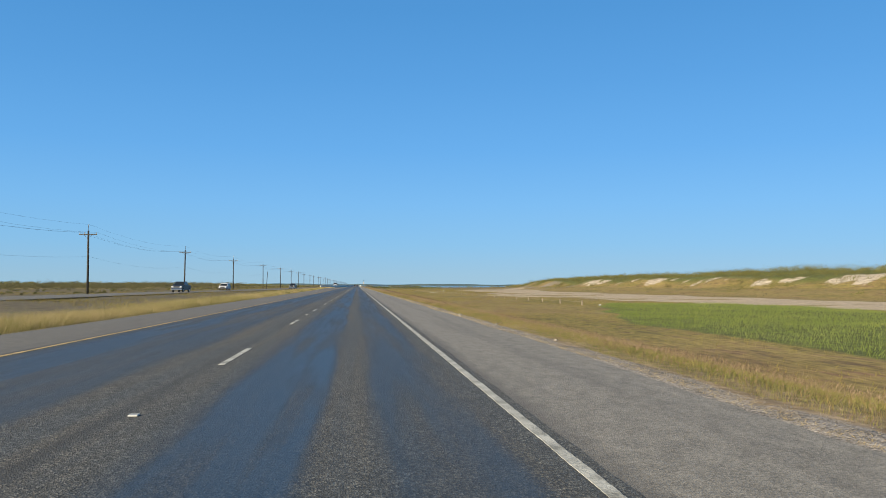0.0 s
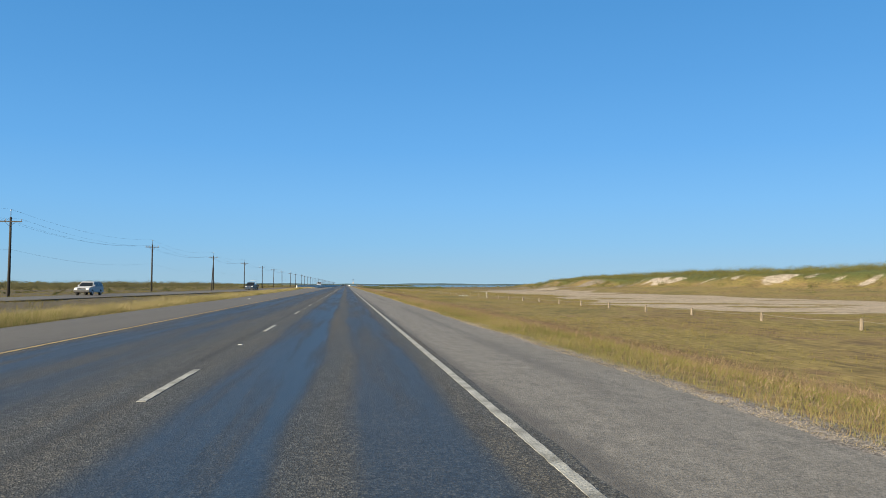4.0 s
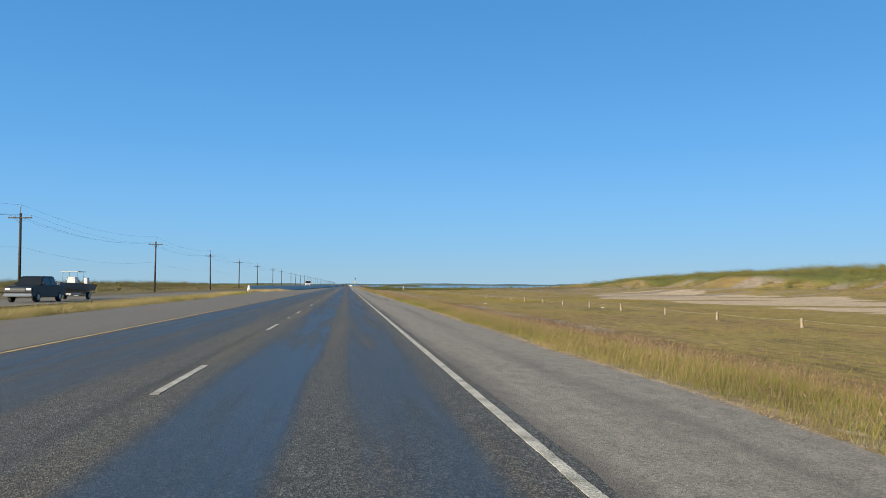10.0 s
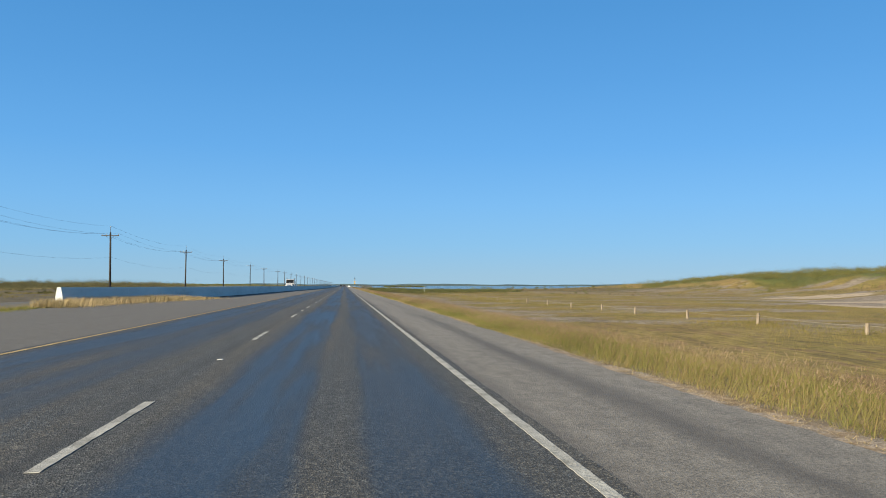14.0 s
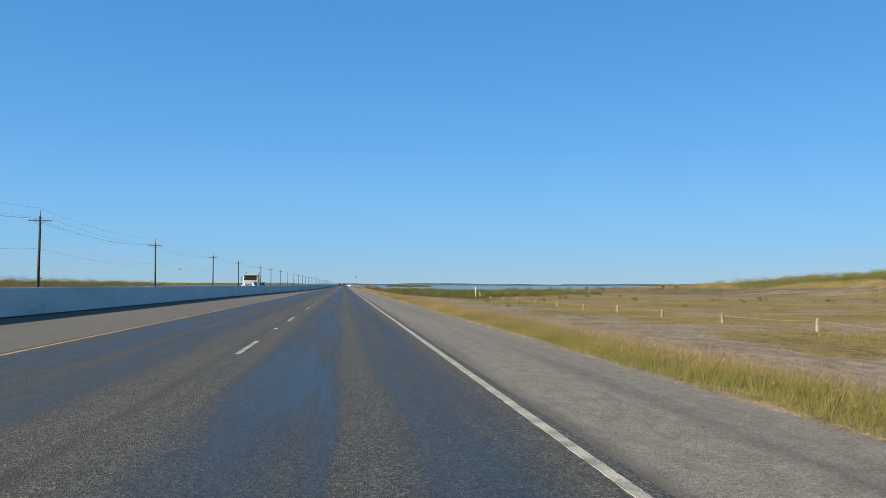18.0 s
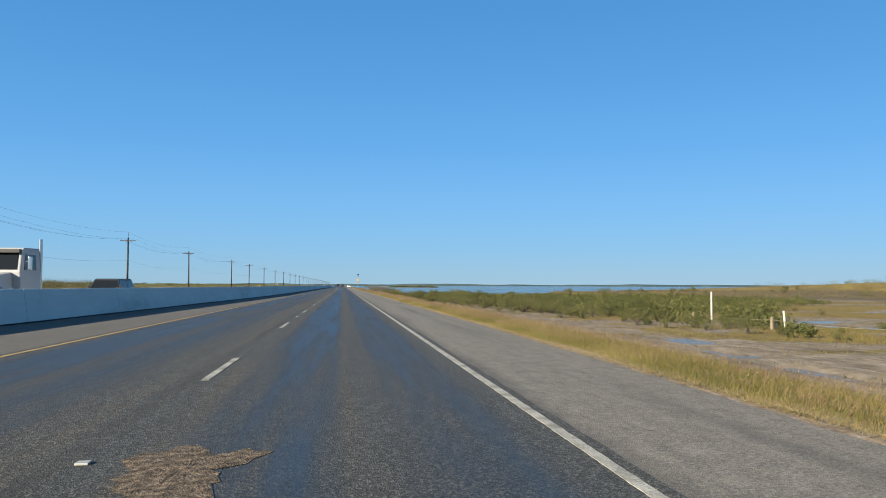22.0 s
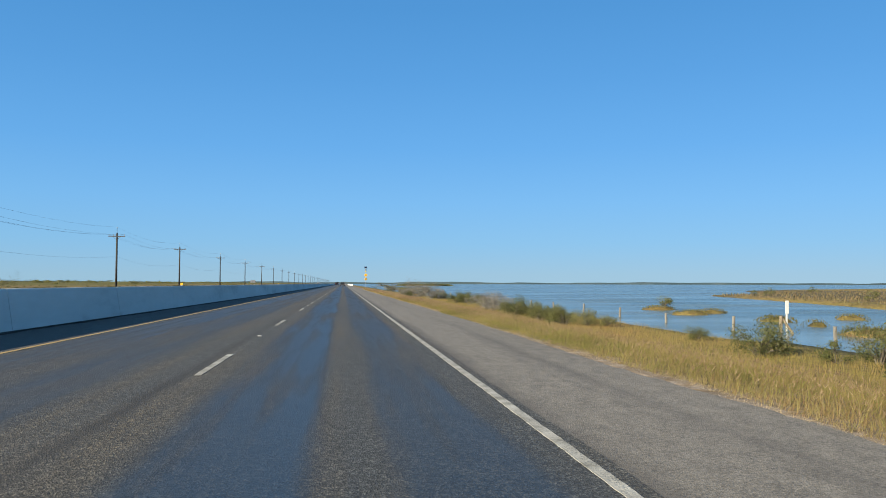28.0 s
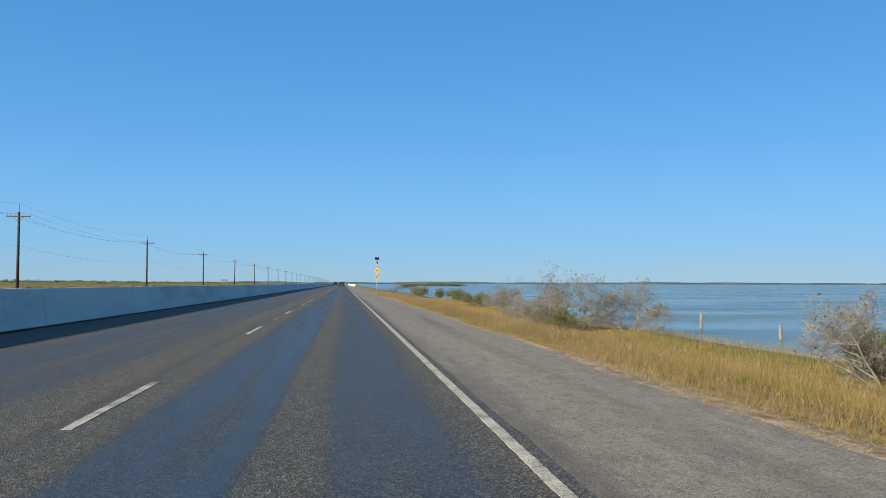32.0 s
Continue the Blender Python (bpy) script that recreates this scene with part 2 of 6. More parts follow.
def island_mat(name, colors, rough=0.8, trans=0.0):
    """Leaves and blades: a colour of its own for each loose piece."""
    m = bpy.data.materials.new(name)
    m.use_nodes = True
    t = m.node_tree
    N, L = t.nodes, t.links
    b = N["Principled BSDF"]
    g = N.new("ShaderNodeNewGeometry")
    nz = N.new("ShaderNodeTexNoise")
    nz.inputs["Scale"].default_value, nz.inputs["Detail"].default_value = 0.22, 4
    L.new(g.outputs["Position"], nz.inputs[0])
    ad = N.new("ShaderNodeMath")
    ad.operation = "MULTIPLY_ADD"
    L.new(g.outputs["Random Per Island"], ad.inputs[0])
    ad.inputs[1].default_value = 0.5
    sc = N.new("ShaderNodeMath")
    sc.operation = "MULTIPLY_ADD"
    L.new(nz.outputs[0], sc.inputs[0])
    sc.inputs[1].default_value, sc.inputs[2].default_value = 1.5, -0.5
    L.new(sc.outputs[0], ad.inputs[2])
    r = N.new("ShaderNodeValToRGB")
    el = r.color_ramp.elements
    while len(el) < len(colors):
        el.new(0.5)
    for i, c in enumerate(colors):
        el[i].position, el[i].color = i / max(1, len(colors) - 1), (*c, 1)
    L.new(ad.outputs[0], r.inputs[0])
    L.new(r.outputs[0], b.inputs["Base Color"])
    b.inputs["Roughness"].default_value = rough
    b.inputs["Specular IOR Level"].default_value = 0.2
    if trans:
        tl = N.new("ShaderNodeBsdfTranslucent")
        L.new(r.outputs[0], tl.inputs[0])
        ms = N.new("ShaderNodeMixShader")
        ms.inputs[0].default_value = trans
        L.new(b.outputs[0], ms.inputs[1])
        L.new(tl.outputs[0], ms.inputs[2])
        L.new(ms.outputs[0], N["Material Output"].inputs[0])
    return m


def plain(name, color, rough=0.5, metal=0.0, spec=0.5, coat=0.0):
    m = bpy.data.materials.new(name)
    m.use_nodes = True
    b = m.node_tree.nodes["Principled BSDF"]
    b.inputs["Base Color"].default_value = (*color, 1)
    b.inputs["Roughness"].default_value, b.inputs["Metallic"].default_value = rough, metal
    b.inputs["Specular IOR Level"].default_value, b.inputs["Coat Weight"].default_value = spec, coat
    return m


# ---- small builders ----
def part(name, bm, material, parent=None, label="", smooth=False):
    me = bpy.data.meshes.new(name)
    bm.to_mesh(me)
    bm.free()
    if smooth:
        me.shade_smooth()
    me.materials.append(material)
    ob = new(name, me)
    ob.parent = parent
    if label:
        tagged(ob, label)
    return ob


def box(bm, x0, x1, y0, y1, z0, z1, bevel=0.0):
    r = bmesh.ops.create_cube(bm, size=1, matrix=Matrix.LocRotScale(((x0 + x1) / 2, (y0 + y1) / 2, (z0 + z1) / 2), None, (x1 - x0, y1 - y0, z1 - z0)))
    if bevel:
        es = list({e for v in r["verts"] for e in v.link_edges})
        bmesh.ops.bevel(bm, geom=es, offset=bevel, segments=2, affect="EDGES", profile=0.6)
    return bm


def rod(bm, a, b, r0, r1=None, n=8):
    """A tapered round bar from a to b."""
    a, b = Vector(a), Vector(b)
    d = b - a
    m = Matrix.Translation((a + b) / 2) @ d.to_track_quat("Z", "Y").to_matrix().to_4x4()
    bmesh.ops.create_cone(bm, cap_ends=True, segments=n, radius1=r0, radius2=r0 if r1 is None else r1, depth=d.length, matrix=m)
    return bm


def arrays(name, co, faces_n, idx, mats, mat_index=None, smooth=False):
    """A mesh from numpy arrays; all faces have faces_n corners."""
    me = bpy.data.meshes.new(name)
    nf = len(idx) // faces_n
    me.vertices.add(len(co))
    me.vertices.foreach_set("co", np.asarray(co, np.float32).ravel())
    me.loops.add(len(idx))
    me.loops.foreach_set("vertex_index", np.asarray(idx, np.int32))
    me.polygons.add(nf)
    me.polygons.foreach_set("loop_start", np.arange(nf, dtype=np.int32) * faces_n)
    for m in mats:
        me.materials.append(m)
    if mat_index is not None:
        me.polygons.foreach_set("material_index", np.asarray(mat_index, np.int32))
    me.update(calc_edges=True)
    me.polygons.foreach_set("use_smooth", np.full(nf, bool(smooth)))
    return me


def tubes(name, segs, material, parent, n=5):
    """Many tapered round bars as one mesh; segs: rows of start, end and the two radii."""
    s = np.array(segs, float)
    a, b, r0, r1 = s[:, 0:3], s[:, 3:6], s[:, 6], s[:, 7]
    d = b - a
    d /= np.linalg.norm(d, axis=1)[:, None] + 1e-9
    u = np.cross(d, np.where(np.abs(d[:, 2:3]) < 0.9, [[0, 0, 1.0]], [[1.0, 0, 0]]))
    u /= np.linalg.norm(u, axis=1)[:, None]
    v = np.cross(d, u)
    ang = np.arange(n) * 2 * np.pi / n
    ring = u[:, None, :] * np.cos(ang)[None, :, None] + v[:, None, :] * np.sin(ang)[None, :, None]
    co = np.concatenate([a[:, None] + ring * r0[:, None, None], b[:, None] + ring * r1[:, None, None]], 1).reshape(-1, 3)
    i = np.arange(n)
    q = np.stack([i, (i + 1) % n, (i + 1) % n + n, i + n], 1)
    f = (np.arange(len(s))[:, None, None] * 2 * n + q[None]).ravel()
    ob = new(name, arrays(name, co, 4, f, [material], smooth=True))
    ob.parent = parent
    return ob


# ---- lie of the land ----
def wave(x, y, s, k=0.0):
    """Cheap smooth noise, about -1 to 1."""
    x, y = x / s + k, y / s - k * 0.7
    return (np.sin(x * 1.7 + 1.3 * np.sin(y * 0.9 + k)) + np.sin(y * 2.1 + 1.1 * np.sin(x * 1.3 - k)) + np.sin((x + y) * 1.1 + 0.5 * np.sin(x * 3.1))) / 3


def ease(v, a, b):
    u = np.clip((v - a) / (b - a), 0, 1)
    return u * u * (3 - 2 * u)


WATER = -1.45
PUDDLE = -1.16
FIELD = -1.06


def barrier_x(y):
    return np.interp(y, [362, 376, 389, 420, 475, 530, 579, 735, 3600], [-18.5, -16.4, -14.9, -14.1, -13.3, -11.6, -10.25, -9.75, -9.75])


def left_edge(y):
    """Edge of the near carriageway's paved left shoulder."""
    return np.where(y < 362, np.interp(y, [-120, 30, 165, 235, 297, 325, 362], [-10.0, -10.1, -11.6, -12.6, -13.8, -15.4, -18.2]), barrier_x(y) - 0.1)


def opposite_edge(y):
    """Near edge of the opposite carriageway."""
    return np.where(y < 362, np.interp(y, [-120, 70, 150, 200, 255, 312, 362], [-32.5, -31.0, -29.5, -25.5, -22.5, -20.3, -19.6]), barrier_x(y) - 0.6)


def shore_y(x):
    """North of this the bay begins."""
    return np.interp(x, [8.5, 11, 14.5, 16, 22, 30, 40, 50, 56, 79, 100, 140, 200, 400, 3000], [9000, 3000, 720, 645, 642, 648, 656, 678, 700, 782, 800, 880, 930, 960, 1000])


def hill_front(y):
    return np.interp(y, [-400, 430, 500, 600, 690, 780, 900], [104, 100, 114, 130, 138, 142, 160])


def hill(x, y):
    f = hill_front(y) + 6 * wave(x * 0.3, y, 23, 2)
    top = np.interp(y, [-400, 600, 690, 760, 850, 920], [7.3, 6.8, 4.6, 2.9, 1.2, 0.0])
    step = 0.22 * ease(x, f - 22, f) + 0.50 * ease(x, f, f + 13) + 0.28 * ease(x, f + 12, f + 45)
    return top * step * (1 + 0.13 * wave(x, y, 21, 3) + 0.07 * wave(x, y, 8, 5)) * (1 - 0.5 * ease(x, 220, 420))


ISLETS = ((31, 701.5, 2.6, 1.8), (28.5, 689, 2.6, 1.7), (32, 692, 2.0, 1.4), (29.3, 677, 1.6, 2.6), (28, 670.5, 1.2, 1.2), (36.6, 679, 1.8, 1.6), (25.5, 662, 2.2, 2.0), (34, 668, 3.0, 1.6))

POOLS = ((13.0, 522.5, 1.1, 2.2), (11.3, 516.0, 0.8, 1.8), (10.8, 510.8, 0.6, 1.4), (13.2, 511.0, 0.8, 1.1), (17.5, 517, 0.9, 0.9), (29.0, 539, 3.6, 1.7), (28.0, 533, 2.5, 0.9), (38, 541, 4.0, 1.1), (50, 556, 7.0, 1.8), (46, 530, 3, 0.9), (60, 545, 6, 1.2))


def zones(x, y):
    """Kinds of soil, each 0 to 1: sand flat, tidal mud, straw verge, gravel, green, bare dirt."""
    wob = 3.0 * wave(x, y, 11, 1) + 1.5 * wave(x, y, 4, 7)
    near = np.interp(y, [-80, 70, 150, 180, 204, 259, 348, 371, 430, 470], [53, 49, 35, 30, 35, 44, 42, 48, 66, 90])
    farx = np.interp(y, [-80, 290, 400, 470], [75, 74, 88, 92])
    sand = ease(x + wob, near - 1.5, near + 1.5) * ease(-x + wob, -farx - 3, -farx + 3) * ease(-y, -480, -440)
    sand = sand * (1 - 0.85 * ease(wave(x, y * 2.2, 13, 9) + wave(x, y * 2, 5, 4) * 0.6, 0.35, 0.6))
    streaks = ease(wave(x * 0.7, y * 1.7, 9, 3) + 0.6 * wave(x, y * 2, 3.5, 8), 0.05, 0.4)
    mud = ease(x + 0.4 * wob, 8.2, 9.2) * ease(y + 8 * wave(x, y, 20), 335, 380) * ease(-x, -150, -110) * streaks * ease(-y, -640, -610)
    mud = np.maximum(mud, ease(y, 350, 390) * ease(x + 0.5 * wave(x, y, 6), 7.0, 7.8) * ease(-x + wob * 0.6, -15.5, -12.5) * ease(-y, -630, -600) * (0.45 + 0.55 * ease(wave(x, y, 2.1, 5) + 0.7 * wave(x, y, 6, 2), -0.5, 0.0)))
    near_mud = ease(x, 9.0, 10.5) * ease(-x + wob * 0.5, -14, -11) * ease(y + 6 * wave(x, y, 8, 3), 258, 272) * ease(-y + 6 * wave(x, y, 8, 5), -322, -306)
    mud = np.maximum(mud, near_mud)
    straw = ease(x, 2.2, 2.5) * ease(-x, -9.0, -6.8) * (1 - 0.6 * ease(x, 3.0, 4.2))
    gravel = ease(x, 2.2, 2.4) * ease(-x + 0.25 * wave(x, y, 1.3), -3.2, -2.75) * (0.5 + 0.5 * ease(-y, -140, -90))
    green = ease(x + wob * 0.5, np.interp(y, [-40, 38, 68, 103], [10, 13.5, 19, 31]), np.interp(y, [-40, 38, 68, 103], [12, 15.5, 21, 33])) * ease(-x + wob, -50, -46) * ease(-y + wob, -106, -96)
    green = np.maximum(green, 0.55 * ease(-x, 130, 160))
    green = np.maximum(green, 0.75 * ease(x, hill_front(y) + 1, hill_front(y) + 12) * ease(-y, -720, -660))
    dirt = ease(x, -135, -115) * ease(left_edge(y) - x + 0.5 * wob, 3.5, 5.5) * ease(y, -500, -400)
    dirt = np.maximum(dirt, 0.62 * ease(x + wob, 55, 85) * ease(y + 2 * wob, 470, 620) * ease(hill_front(y) - x, -12, 4))
    return sand, mud, straw, gravel, green, dirt


def height(x, y):
    z = np.full(np.shape(x), -0.07, float) + 0.055 * ease(x, 2.1, 2.38) * ease(-x, -3.4, -2.8)
    bank = ease(x, 3.4, 8.6)
    field = FIELD + 0.05 * wave(x, y, 9) + 0.04 * wave(x, y, 31, 2) + 0.03 * wave(x, y, 3.1, 6)
    z = z * (1 - bank) + field * bank
    for cx, cy, rx, ry in POOLS:
        d = ((x - cx) / rx) ** 2 + ((y - cy) / ry) ** 2 + 0.6 * wave(x, y, 1.1, 11) + 0.35 * wave(x, y, 5, 4)
        z = z - 0.17 * ease(-d, -1.15, -0.75) * ease(bank, 0.97, 0.999)
    z = z + hill(x, y)
    bay = ease(y + 3 * wave(x, y, 9, 1) * ease(x, 16, 24) + 9 * wave(x, y, 40, 1) * ease(x, 30, 90) - shore_y(x), -4, 9)
    spit = np.exp(-(((x - 88) / 33) ** 2) ** 2 - ((y - 1480) / 25) ** 2)
    bed = -2.6 + 2.0 * spit
    for cx, cy, rx, ry in ISLETS:
        bed = bed + 1.5 * np.exp(-(((x - cx) / rx) ** 2 + ((y - cy) / ry) ** 2) ** 2)
    z = z * (1 - bay) + bed * bay
    # left of the road: median swale, the opposite carriageway, scrub flats
    le = left_edge(y)
    med = ease(le - x, 0.3, 3) * (1 - ease(le - x, 30, 40))
    z = np.where(x < le, z - 0.10 * med + 0.05 * wave(x, y, 5) * med - 0.10 * (x < opposite_edge(y) + 1.0), z)
    flats = ease(-x, 40, 52)
    z = np.where(x < -38, z * (1 - flats) + flats * (-0.65 + 0.22 * wave(x, y, 35, 4) + 0.15 * wave(x, y, 9, 4) + (2.1 + 0.7 * wave(x, y, 70, 6) + 0.4 * wave(x, y, 23, 3)) * ease(-x, 130, 210)), z)
    return z


def lie(x, y):
    return float(height(np.array([float(x)]), np.array([float(y)]))[0])

# ---- ground, water, road ----
def ground_mat():
    m = bpy.data.materials.new("marsh_ground")
    m.use_nodes = True
    t = m.node_tree
    N, L = t.nodes, t.links
    b = N["Principled BSDF"]
    pos = N.new("ShaderNodeNewGeometry").outputs["Position"]

    def nz(scale, stretch=(1, 1, 1), detail=5):
        mp = N.new("ShaderNodeMapping")
        mp.inputs["Scale"].default_value = stretch
        L.new(pos, mp.inputs[0])
        n = N.new("ShaderNodeTexNoise")
        n.inputs["Scale"].default_value, n.inputs["Detail"].default_value = scale, detail
        L.new(mp.outputs[0], n.inputs[0])
        return n.outputs[0]

    def ramp(src, colors, lo=0.3, hi=0.7):
        r = N.new("ShaderNodeValToRGB")
        el = r.color_ramp.elements
        while len(el) < len(colors):
            el.new(0.5)
        for i, c in enumerate(colors):
            el[i].position, el[i].color = lo + (hi - lo) * i / (len(colors) - 1), (*c, 1)
        L.new(src, r.inputs[0])
        return r.outputs[0]

    def mixed(f, a, c):
        n = N.new("ShaderNodeMix")
        n.data_type = "RGBA"
        L.new(f, n.inputs[0])
        L.new(a, n.inputs[6])
        L.new(c, n.inputs[7])
        return n.outputs[2]

    def mask(name, grain, soft=0.5):
        a = N.new("ShaderNodeAttribute")
        a.attribute_name = name
        s = N.new("ShaderNodeMath")
        s.operation, s.use_clamp = "MULTIPLY_ADD", True
        ad = N.new("ShaderNodeMath")
        ad.operation = "MULTIPLY_ADD"
        L.new(grain, ad.inputs[0])
        ad.inputs[1].default_value, ad.inputs[2].default_value = 1.2 * soft, -0.6 * soft
        sm = N.new("ShaderNodeMath")
        sm.operation = "ADD"
        L.new(a.outputs["Fac"], sm.inputs[0])
        L.new(ad.outputs[0], sm.inputs[1])
        L.new(sm.outputs[0], s.inputs[0])
        s.inputs[1].default_value, s.inputs[2].default_value = 3.0, -1.0
        return s.outputs[0]

    big, mid, small = nz(0.09, (1, 0.35, 1)), nz(1.3, (1, 0.3, 1), 7), nz(4.0, (1, 1, 1), 6)
    grass = ramp(big, [(0.088, 0.076, 0.023), (0.140, 0.106, 0.034), (0.195, 0.142, 0.050), (0.140, 0.084, 0.044), (0.165, 0.128, 0.034)], 0.34, 0.66)
    tuft = ramp(mid, [(0.070, 0.053, 0.024), (0.145, 0.114, 0.034), (0.195, 0.150, 0.046), (0.130, 0.078, 0.046)], 0.34, 0.66)
    half = N.new("ShaderNodeMix")
    half.data_type, half.inputs[0].default_value = "RGBA", 0.55
    L.new(grass, half.inputs[6])
    L.new(tuft, half.inputs[7])
    col = half.outputs[2]
    col = mixed(mask("dirt", mid), col, ramp(mid, [(0.046, 0.038, 0.023), (0.092, 0.074, 0.048), (0.082, 0.072, 0.034)]))
    col = mixed(mask("sand", mid), col, ramp(mid, [(0.225, 0.175, 0.115), (0.290, 0.230, 0.158), (0.345, 0.280, 0.198)]))
    col = mixed(mask("mud", mid), col, ramp(mid, [(0.130, 0.104, 0.076), (0.172, 0.141, 0.105), (0.215, 0.180, 0.138)]))
    col = mixed(mask("green", mid), col, ramp(mid, [(0.050, 0.058, 0.015), (0.088, 0.096, 0.024)]))
    col = mixed(mask("straw", small), col, ramp(small, [(0.12, 0.084, 0.047), (0.20, 0.145, 0.085), (0.29, 0.21, 0.125)]))
    vor = N.new("ShaderNodeTexVoronoi")
    vor.inputs["Scale"].default_value = 55
    L.new(pos, vor.inputs["Vector"])
    sc = N.new("ShaderNodeSeparateColor")
    L.new(vor.outputs["Color"], sc.inputs[0])
    col = mixed(mask("gravel", small, 0.7), col, ramp(sc.outputs[0], [(0.085, 0.074, 0.063), (0.165, 0.146, 0.127), (0.255, 0.228, 0.200)], 0.1, 0.9))
    scarp = mask("scarp", mid, 0.8)
    col = mixed(scarp, col, ramp(mid, [(0.22, 0.18, 0.13), (0.30, 0.25, 0.19), (0.38, 0.325, 0.26)]))
    clump = N.new("ShaderNodeMapRange")
    clump.inputs["From Min"].default_value, clump.inputs["From Max"].default_value = 0.33, 0.67
    clump.inputs["To Min"].default_value, clump.inputs["To Max"].default_value = 0.68, 1.32
    L.new(nz(4.5, (1, 0.3, 1), 9), clump.inputs[0])
    shade = N.new("ShaderNodeVectorMath")
    shade.operation = "SCALE"
    L.new(col, shade.inputs[0])
    L.new(clump.outputs[0], shade.inputs["Scale"])
    L.new(shade.outputs[0], b.inputs["Base Color"])
    b.inputs["Roughness"].default_value = 0.95
    b.inputs["Specular IOR Level"].default_value = 0.15
    bp = N.new("ShaderNodeBump")
    bp.inputs["Strength"].default_value, bp.inputs["Distance"].default_value = 0.7, 0.06
    L.new(small, bp.inputs["Height"])
    L.new(bp.outputs[0], b.inputs["Normal"])
    return m


M_field = ground_mat()
xs = np.concatenate([-np.geomspace(4900, 60, 46), np.arange(-58, -20, 2.0), np.arange(-20, 2, 1.0), np.arange(2, 12, 0.4), np.arange(12, 62, 1.25), np.arange(62, 200, 3.0), np.arange(200, 330, 8.0), np.geomspace(335, 4900, 36)])
ys = np.concatenate([-np.geomspace(1500, 30, 14), np.arange(-28, 640, 2.0), np.arange(640, 720, 1.0), np.arange(720, 820, 2.0), np.arange(820, 1600, 16.0), np.geomspace(1620, 4900, 40)])
GX, GY = np.meshgrid(xs, ys)
GZ = height(GX, GY)
nx, ny = len(xs), len(ys)
ii = (np.arange(ny - 1)[:, None] * nx + np.arange(nx - 1)[None, :]).ravel()
quad = np.stack([ii, ii + 1, ii + nx + 1, ii + nx], 1).ravel()
g_me = arrays("ground", np.stack([GX.ravel(), GY.ravel(), GZ.ravel()], 1), 4, quad, [M_field], smooth=True)
GZX = np.gradient(GZ, axis=1) / np.gradient(GX, axis=1)
fr = hill_front(GY) + 6 * wave(GX * 0.3, GY, 23, 2)
scarp = ease(GX, fr + 3, fr + 6) * ease(-GX, -fr - 14, -fr - 10) * ease(wave(GX * 0.6, GY, 12, 2) + 0.9 * wave(GX, GY, 3.5, 3), 0.15, 0.55) * ease(-GY, -400, -340)
for nm, v in zip(("sand", "mud", "straw", "gravel", "green", "dirt", "scarp"), (*zones(GX, GY), scarp)):
    at = g_me.attributes.new(nm, "FLOAT", "POINT")
    at.data.foreach_set("value", np.asarray(v, np.float32).ravel())
ground = new("ground", g_me)
tagged(ground, "flat coastal marsh and sand flats with a low scrubby ridge", "ground", kind="structure")


def water_mat(name, deep, shallow, rough, bump, scale):
    m = noise_mat(name, [deep, shallow], 0.03, rough, bump, scale, (1, 2.2, 1), fine=0.4, spec=0.22)
    N, L = m.node_tree.nodes, m.node_tree.links
    bump_node = N["Bump"]
    bump_node.inputs["Distance"].default_value = 0.12
    # calm and ruffled patches
    mp = N.new("ShaderNodeMapping")
    mp.inputs["Scale"].default_value = (1, 2.5, 1)
    L.new(N["Geometry"].outputs["Position"], mp.inputs[0])
    gust = N.new("ShaderNodeTexNoise")
    gust.inputs["Scale"].default_value, gust.inputs["Detail"].default_value = 0.035, 8
    L.new(mp.outputs[0], gust.inputs[0])
    how = N.new("ShaderNodeMapRange")
    how.inputs["From Min"].default_value, how.inputs["From Max"].default_value = 0.36, 0.66
    how.inputs["To Min"].default_value, how.inputs["To Max"].default_value = bump * 0.35, bump * 1.8
    L.new(gust.outputs[0], how.inputs[0])
    L.new(how.outputs[0], bump_node.inputs["Strength"])
    sheen = N.new("ShaderNodeMapRange")
    sheen.inputs["From Min"].default_value, sheen.inputs["From Max"].default_value = 0.38, 0.62
    sheen.inputs["To Min"].default_value, sheen.inputs["To Max"].default_value = rough * 0.75, rough * 1.3
    L.new(gust.outputs[0], sheen.inputs[0])
    L.new(sheen.outputs[0], N["Principled BSDF"].inputs["Roughness"])
    return m


M_water = water_mat("bay_water", (0.060, 0.088, 0.082), (0.120, 0.145, 0.128), 0.22, 0.8, 0.9)
M_puddle = water_mat("puddle_water", (0.10, 0.088, 0.072), (0.14, 0.122, 0.10), 0.12, 0.15, 5.0)


def sheet(name, x0, x1, y0, y1, z, material, label):
    bm = bmesh.new()
    bm.faces.new([bm.verts.new(p) for p in ((x0, y0, z), (x1, y0, z), (x1, y1, z), (x0, y1, z))])
    return tagged(part(name, bm, material), label, "water", kind="structure")


sheet("water", 8, 4900, 600, 4900, WATER, M_water, "calm blue bay water rippled by a light wind")
# low land on the far side of the bay, distance haze mixed into its base colours
M_hazed_shore = noise_mat("hazed_shore", [(0.044, 0.068, 0.078), (0.054, 0.080, 0.088), (0.074, 0.100, 0.104)], 0.006, 1.0, 0.0, fine=0.03, spec=0.0)
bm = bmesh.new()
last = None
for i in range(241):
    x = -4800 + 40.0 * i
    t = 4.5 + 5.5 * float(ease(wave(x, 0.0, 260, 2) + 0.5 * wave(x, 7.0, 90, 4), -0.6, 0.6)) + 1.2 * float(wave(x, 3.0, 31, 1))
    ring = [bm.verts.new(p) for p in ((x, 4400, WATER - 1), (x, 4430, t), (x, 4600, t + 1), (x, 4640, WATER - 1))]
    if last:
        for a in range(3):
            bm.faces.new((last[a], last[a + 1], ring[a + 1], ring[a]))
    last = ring
